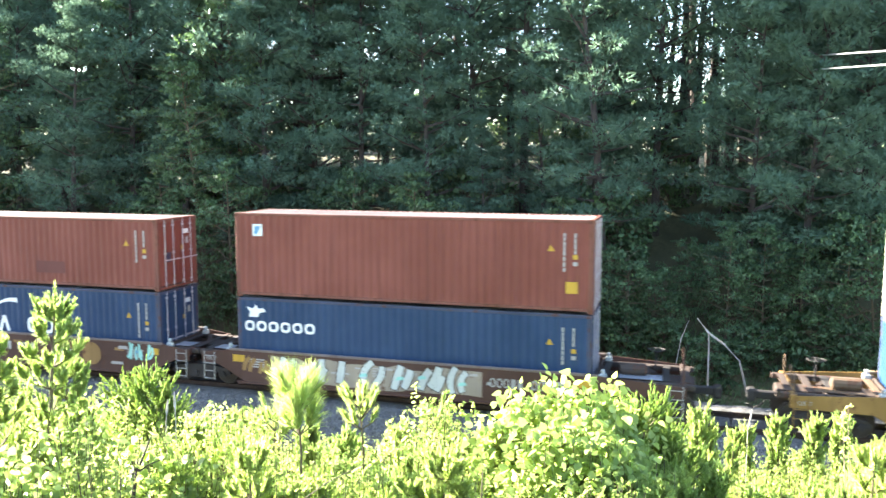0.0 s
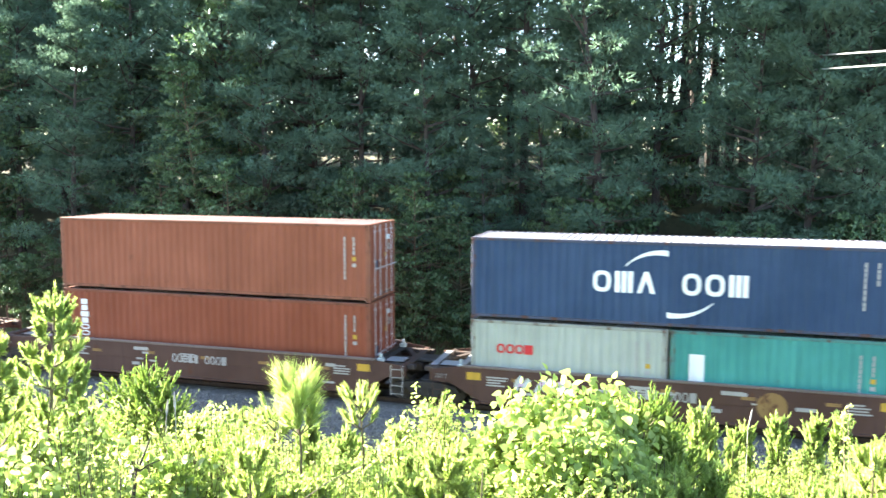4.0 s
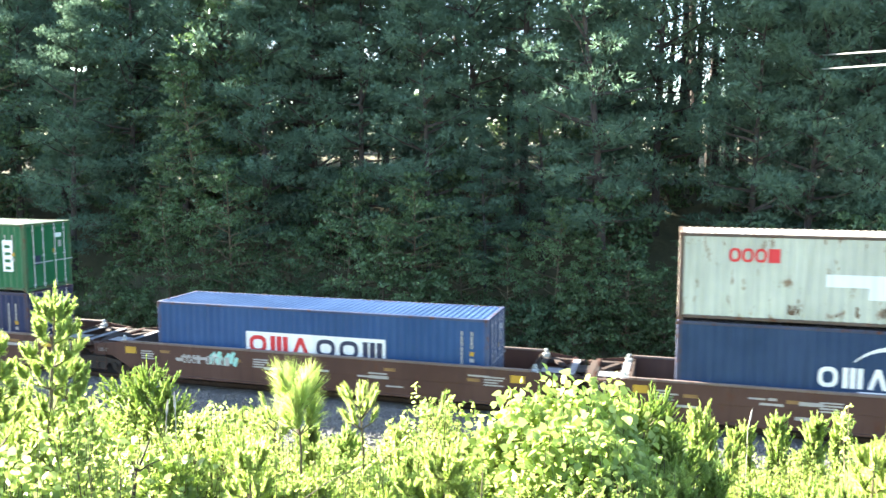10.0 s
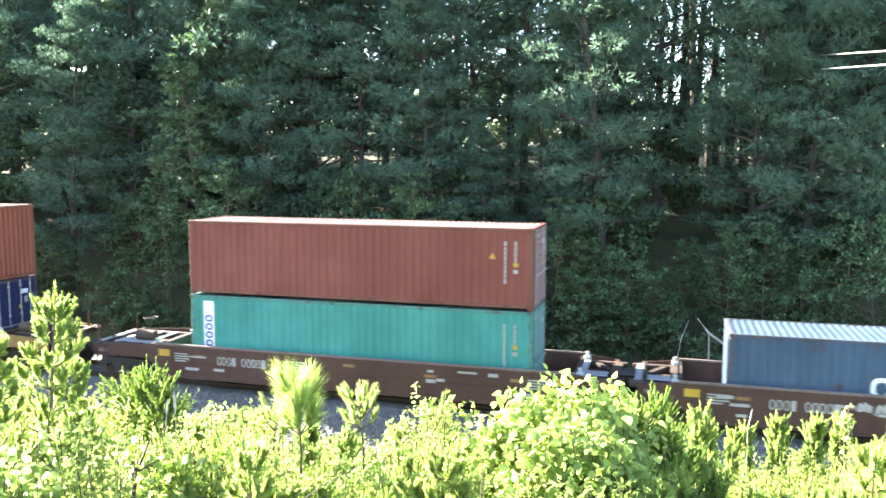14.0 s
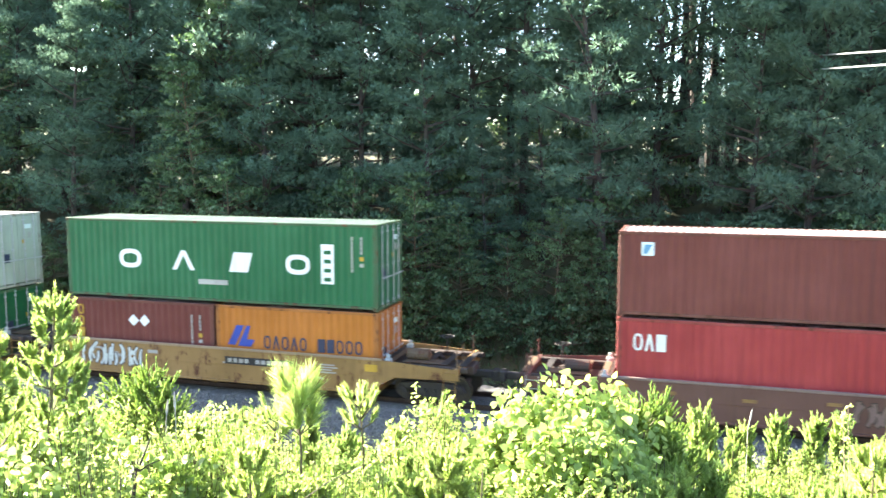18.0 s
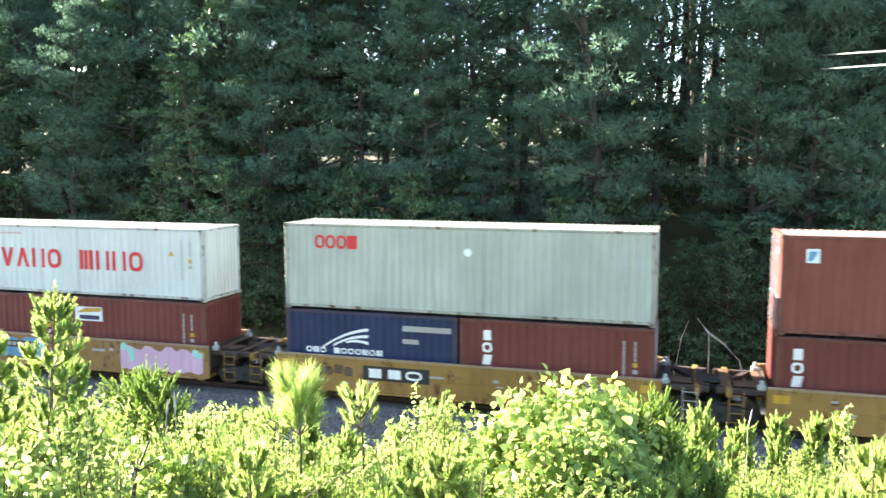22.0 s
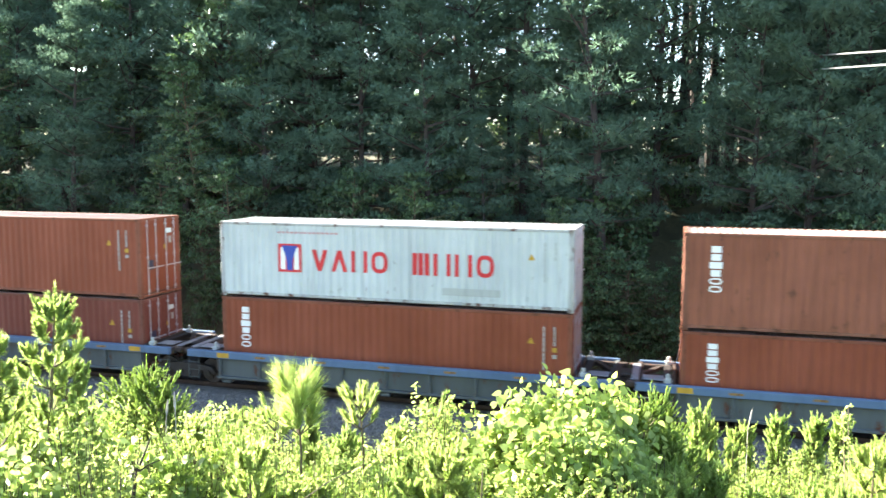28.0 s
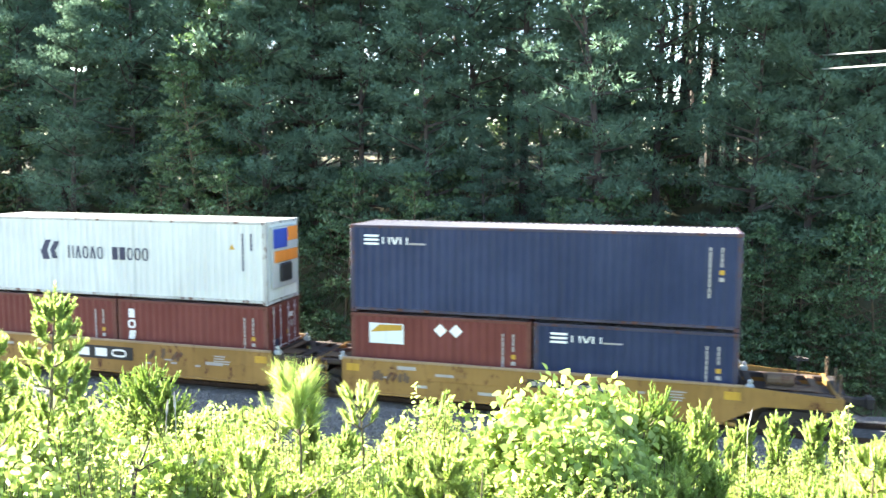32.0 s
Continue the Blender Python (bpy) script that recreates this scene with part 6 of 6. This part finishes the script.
    def cedar(seed, height, reach, boughs, fine, length):
        """A loose cedar: boughs that rise steeply, each a pointed feather of fine scaly twigs."""
        r = np.random.default_rng(seed)
        wood, feet, tips = Shape().tube([(0, 0, -0.2), (0, 0, height * 0.85)], [0.018, 0.004], 5), [], []
        for i in range(boughs):
            k = (i + 0.5) / boughs
            a, span = i * 2.4, reach * (1.05 - k) ** 0.8 * r.uniform(0.55, 1.2)
            p0 = np.array([0, 0, height * (0.12 + 0.72 * k)])
            p1 = p0 + np.array([math.cos(a) * span, math.sin(a) * span, span * r.uniform(0.55, 1.1) + 0.05])
            wood.tube([p0, p1], [0.006, 0.002], 3, False)
            feet.append(p0 * 0.6 + p1 * 0.4), tips.append(p1 + (p1 - p0) * 0.15)
            for j in range(7):
                b = p0 + (p1 - p0) * r.uniform(0.25, 0.95)
                dirn = unit(unit(p1 - p0) + r.normal(0, 0.45, 3) + np.array([0, 0, 0.35]))
                feet.append(b), tips.append(b + dirn * r.uniform(0.06, 0.15))
        feet.append((0, 0, height * 0.75)), tips.append((0, 0, height))
        t, n = brushes(r, feet, tips, fine, length, 0.0055, 0.2, 0.8)
        return wood.mesh("stem"), soup("foliage", t, n, 0.5)

    def put(kind, meshes, mats, names, h, v, d, label, category, group, native):
        p = near(h, v, d)
        g = ground_z(p.x, p.y)
        if p.z - g > 0.2:
            plant(kind, pose(p.x, p.y, g, rng.uniform(-4, 4), rng.uniform(-4, 4), rng.uniform(0, 360)), meshes, mats, label, category, group, (p.z - g) / native, names)

    sap = ((M_TWIG, M_SAPLING), ("stem", "needles"))
    # the young pines that stand out
    lead = candle_pine(9, 2.1, 0.38, 8, 5, 0.13, 0.042, 0.35, 110)
    second = candle_pine(10, 1.9, 0.42, 8, 5, 0.12, 0.042, 0.3, 100)
    for me, nat, h, v, d in ((0, 2.1, -0.506, 0.048, 5.4), (1, 1.9, -0.556, 0.091, 5.0), (1, 1.9, -0.475, 0.133, 5.6), (0, 2.1, 0.573, 0.205, 4.7), (1, 1.9, 0.534, 0.24, 4.5), (1, 1.9, 0.5, 0.279, 4.3)):
        put("young_pine", (lead, second)[me], *sap, h, v, d, "bushy young pine with upright pale candles", "pine sapling", "young pines on the near bank", nat)
    tall_s, small_s = sapling(2, 1.7, ((0.80, 5), (0.87, 6), (0.93, 4)), 0.10, 190, 0.165), sapling(3, 1.5, ((0.82, 4), (0.87, 5), (0.92, 5)), 0.11, 170, 0.06)
    for me, nat, h, v, d in ((0, 1.84, -0.17, 0.145, 4.9), (1, 1.6, -0.207, 0.182, 5.5), (1, 1.6, -0.087, 0.156, 5.8), (1, 1.6, -0.008, 0.181, 6.2)):
        put("pine_sapling", (tall_s, small_s)[me], *sap, h, v, d, "slim sunlit pine sapling with a head of long needles", "pine sapling", "pine saplings on the near bank", nat)
    slim = [candle_pine(s, 1.45, rc, 6, 5, 0.15, 0.042, 0.22, 95) for s, rc in ((51, 0.24), (52, 0.30), (53, 0.34), (54, 0.20))]
    thin = [candle_pine(s, 1.3, rc, 8, 3, 0.15, 0.034, 0.45, 80) for s, rc in ((55, 0.08), (56, 0.11), (57, 0.095))]
    for k, (h, v, d) in enumerate(((0.314, 0.189, 6.6), (0.335, 0.205, 6.8), (0.352, 0.217, 8.6), (0.385, 0.213, 8.9), (0.41, 0.219, 8.7), (0.425, 0.203, 8.3), (0.452, 0.199, 8.2), (0.471, 0.213, 8.5), (0.483, 0.196, 8.0), (0.301, 0.259, 5.2), (0.338, 0.264, 5.3), (0.383, 0.28, 5.0), (0.42, 0.291, 4.9), (0.443, 0.284, 5.1), (-0.317, 0.205, 6.0), (-0.156, 0.214, 6.6), (-0.128, 0.221, 6.0), (-0.055, 0.209, 6.4), (0.284, 0.23, 5.6))):
        put("small_pine", thin[k % 3], *sap, h, v, d, "small pointed sunlit pine with upright shoots", "pine sapling", "small pines on the near bank", 1.3)
    # cedars
    ced = [cedar(s, 1.5, 0.60, 54, 80, 0.030) for s in (25, 26)]
    for k, (h, v, d) in enumerate(((-0.365, 0.133, 7.3), (-0.383, 0.146, 7.4), (-0.346, 0.156, 7.2), (0.249, 0.161, 5.9), (0.274, 0.186, 6.1), (0.229, 0.175, 5.7), (0.259, 0.205, 5.6))):
        put("cedar_bush", ced[k % 2], (M_TWIG, M_JUNIPER), ("stem", "foliage"), h, v, d, "loose green cedar bush with feathery twigs", "cedar", "cedar bushes on the near bank", 1.5)
    # the broad-leaved shrub
    big = [shrub(s, 1.6, 0.40, 76, 66, 0.057, HEART, 0.05, 0.4, 0.85) for s in (7, 71)]
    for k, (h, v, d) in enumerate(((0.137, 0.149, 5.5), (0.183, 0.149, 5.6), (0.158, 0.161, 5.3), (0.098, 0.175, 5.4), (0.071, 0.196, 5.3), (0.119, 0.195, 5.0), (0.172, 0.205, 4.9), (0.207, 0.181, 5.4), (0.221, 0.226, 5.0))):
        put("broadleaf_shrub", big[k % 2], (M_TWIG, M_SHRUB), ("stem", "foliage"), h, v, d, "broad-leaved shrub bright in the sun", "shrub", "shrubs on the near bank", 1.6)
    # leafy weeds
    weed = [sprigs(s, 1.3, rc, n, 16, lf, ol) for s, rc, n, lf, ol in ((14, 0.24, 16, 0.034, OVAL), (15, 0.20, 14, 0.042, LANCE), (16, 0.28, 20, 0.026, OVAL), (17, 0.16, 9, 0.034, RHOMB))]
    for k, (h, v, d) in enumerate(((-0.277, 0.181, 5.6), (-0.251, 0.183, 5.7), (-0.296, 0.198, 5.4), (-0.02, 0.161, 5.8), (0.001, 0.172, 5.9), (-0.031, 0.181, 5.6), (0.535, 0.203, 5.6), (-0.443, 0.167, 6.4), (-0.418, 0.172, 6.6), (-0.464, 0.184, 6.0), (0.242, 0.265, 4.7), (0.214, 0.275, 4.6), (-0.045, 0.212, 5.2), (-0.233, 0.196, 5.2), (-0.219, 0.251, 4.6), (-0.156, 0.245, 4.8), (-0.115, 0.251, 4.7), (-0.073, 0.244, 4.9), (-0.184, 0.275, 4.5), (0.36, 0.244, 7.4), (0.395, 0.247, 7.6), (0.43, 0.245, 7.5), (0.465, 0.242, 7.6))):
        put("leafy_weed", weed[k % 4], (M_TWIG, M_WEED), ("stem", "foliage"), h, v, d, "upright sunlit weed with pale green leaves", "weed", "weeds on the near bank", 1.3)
    # the rest of the growth, up to the line that its tops make
    crest = ((-0.568, 0.174), (-0.506, 0.184), (-0.443, 0.175), (-0.408, 0.181), (-0.331, 0.205), (-0.307, 0.205), (-0.268, 0.191), (-0.233, 0.2), (-0.205, 0.214), (-0.156, 0.221), (-0.122, 0.224), (-0.087, 0.224), (-0.052, 0.214), (-0.02, 0.202), (0.011, 0.202), (0.039, 0.223), (0.067, 0.219), (0.116, 0.223), (0.221, 0.237), (0.256, 0.226), (0.284, 0.244), (0.301, 0.251), (0.343, 0.251), (0.381, 0.251), (0.416, 0.251), (0.465, 0.247), (0.5, 0.251), (0.521, 0.247), (0.547, 0.23), (0.57, 0.223))
    bush = [shrub(s, 1.2, rc, 40, 80, lf, ol, 0.04, 0.4) for s, rc, lf, ol in ((61, 0.42, 0.036, OVAL), (62, 0.36, 0.026, OVAL), (63, 0.40, 0.030, LANCE))]
    wide = [shrub(s, 1.2, 0.40, 32, 40, lf, BROAD, 0.05, 0.4) for s, lf in ((64, 0.060), (65, 0.048))]
    for i in range(400):
        d = 4.3 + 6.8 * rng.random() ** 1.25
        h = rng.uniform(-0.57, 0.57)
        v = np.interp(h, [c[0] for c in crest], [c[1] for c in crest]) + rng.uniform(0.0, 0.035) + max(0, 6.4 - d) * rng.uniform(0.0, 0.035)
        if 0.31 < h < 0.49 and d < 7.6:
            v += 0.055
        kind = rng.random()
        if h < -0.33 and d < 6.5 and kind < 0.45:
            put("leafy_bush", wide[i % 2], (M_TWIG, M_SHRUB), ("stem", "foliage"), h, v, d, "sunlit bush of broad green leaves", "bush", "bushes on the near bank", 1.2)
        elif kind < 0.34:
            put("small_pine", slim[i % 4], *sap, h, v, d, "small sunlit pine among the weeds", "pine sapling", "small pines on the near bank", 1.45)
        elif kind < 0.62:
            put("leafy_weed", weed[i % 4], (M_TWIG, M_WEED), ("stem", "foliage"), h, v, d, "upright sunlit weed with pale green leaves", "weed", "weeds on the near bank", 1.3)
        elif kind < 0.72:
            put("cedar_bush", ced[i % 2], (M_TWIG, M_CEDAR), ("stem", "foliage"), h, v + 0.01, d, "loose sunlit cedar bush with feathery twigs", "cedar", "cedar bushes on the near bank", 1.5)
        else:
            put("leafy_bush", bush[i % 3], (M_TWIG, M_WEED), ("stem", "foliage"), h, v, d, "sunlit bush of small yellow-green leaves", "bush", "bushes on the near bank", 1.2)
    # grass and weeds over the near bank
    n = 30000
    d, k = nrng.uniform(3.0, 21.0, n), nrng.uniform(-0.62, 0.66, n)
    ang = YAW - k
    bx, by = EYE.x - d * np.sin(ang), EYE.y + d * np.cos(ang)
    ok = by < -4.6
    bx, by = bx[ok], by[ok]
    base = np.array([(x, y, ground_z(x, y)) for x, y in zip(bx, by)])
    aim = unit(nrng.normal(0, 0.28, base.shape) + np.array([0, 0, 1.0]))
    tagged(part("bank_grass", soup("bank_grass", sprays(nrng, base, aim, 3, 0.7, 0.010, 0.25)), M_GRASS), "tall sunlit grass on the near bank", "grass", kind="stuff")
    # ragged grass below the wood
    n = 9000
    gx, gy = nrng.uniform(-50, 16, n), nrng.uniform(4.4, 9.5, n)
    base = np.array([(x, y, ground_z(x, y)) for x, y in zip(gx, gy)])
    aim = unit(nrng.normal(0, 0.35, base.shape) + np.array([0, 0, 1.0]))
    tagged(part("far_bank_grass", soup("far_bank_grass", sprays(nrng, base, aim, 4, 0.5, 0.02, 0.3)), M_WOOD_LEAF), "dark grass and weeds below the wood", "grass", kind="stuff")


def build_details():
    b = thing("fallen_branch", "pale dead branch leaning on the far bank", "branch", at=pose(0, 0, 0))
    part("limb", Shape().tube([(0.85, 4.6, 2.25), (1.25, 4.5, 1.75), (1.8, 4.55, 1.35), (2.35, 4.7, 0.75), (2.7, 5.2, -0.6)], [0.03, 0.05, 0.045, 0.035, 0.05], 6), M_DEAD, b)
    part("twig", Shape().tube([(1.25, 4.5, 1.75), (1.28, 4.7, 1.2), (1.3, 4.9, -0.7)], [0.03, 0.035, 0.04], 5), M_DEAD, b)
    part("twig", Shape().tube([(0.55, 4.8, 2.1), (0.3, 4.8, 1.4), (0.0, 5.2, -0.6)], [0.012, 0.018, 0.02], 5), M_DEAD, b)
    b = thing("bare_sapling", "leafless dark sapling with forked twigs among the weeds", "sapling", at=pose(0, 0, 0))
    foot = near(-0.383, 0.321, 4.6)
    foot.z = ground_z(foot.x, foot.y) - 0.05
    fork = near(-0.378, 0.277, 4.6)
    part("stem", Shape().tube([foot, near(-0.383, 0.308, 4.6), fork, near(-0.365, 0.244, 4.62), near(-0.360, 0.230, 4.64)], [0.014, 0.012, 0.009, 0.005, 0.003], 6), M_TWIG_DARK, b)
    for tip in (near(-0.392, 0.251, 4.6), near(-0.348, 0.261, 4.6), near(-0.374, 0.237, 4.55), near(-0.398, 0.286, 4.58)):
        part("twig", Shape().tube([fork, (fork + tip) * 0.5 + Vector((0, 0, 0.01)), tip], [0.006, 0.004, 0.002], 5), M_TWIG_DARK, b)
    b = thing("arching_stem", "bare brown stem arching over the weeds", "stem", at=pose(0, 0, 0))
    foot = near(-0.184, 0.324, 4.4)
    foot.z = ground_z(foot.x, foot.y) - 0.05
    part("cane", Shape().tube([foot, near(-0.170, 0.308, 4.4), near(-0.146, 0.291, 4.4), near(-0.126, 0.280, 4.42), near(-0.097, 0.266, 4.45)], [0.006, 0.005, 0.004, 0.003, 0.002], 6), M_TWIG, b)
    for top, low in ((near(-0.332, 0.177, 6.0), near(-0.330, 0.214, 6.0)), (near(-0.340, 0.186, 6.05), near(-0.342, 0.217, 6.05)), (near(0.383, 0.196, 8.4), near(0.377, 0.223, 8.4))):
        b = thing("grass_spike", "tall straw-coloured grass stalk with a seed head", "grass", "grass stalks on the near bank", at=pose(0, 0, 0))
        foot = Vector((low.x, low.y, ground_z(low.x, low.y) - 0.03))
        part("stalk", Shape().tube([foot, low, top], [0.005, 0.004, 0.002], 5), M_DEAD, b)
        part("seed_head", Shape().tube([low + (top - low) * k for k in (0.35, 0.5, 0.75, 1.0)], [0.003, 0.010, 0.009, 0.002], 6), M_DEAD, b)
    for a, b in (((0.598, -0.249, 18), (0.42, -0.237, 46)), ((0.598, -0.232, 18), (0.409, -0.219, 46))):
        a, b = near(*a), near(*b)
        pts = [a + (b - a) * (-0.15 + 1.3 * i / 20) for i in range(21)]
        tagged(part("overhead_cable", Shape().tube(pts, [0.026] * 21, 6), M_WIRE), "pale overhead cable crossing the line", "cable", "overhead cables")


build_wood()
build_foreground()
build_details()


# ---- what moves ----
def motions():
    times = [2.0 * i for i in range(17)]
    for ob, u, z in MOVING:
        walk(ob, [(t, pose(u + run(t), 0, z)) for t in times])
    for ob, dx, u in WHEELSETS:
        # the wheels roll while they are near the camera
        seen = [i / 30 for i in range(0, 961) if -42 < u + run(i / 30) < 16]
        if len(seen) < 3:
            continue
        rows = [(t, pose(dx, 0, 0.42, 0, math.degrees((run(t) - run(seen[0])) / 0.42), 0)) for t in seen]
        if seen[0] > 0:
            rows.insert(0, (0, rows[0][1]))
        if seen[-1] < 32:
            rows.append((32, rows[-1][1]))
        walk(ob, rows)


motions()
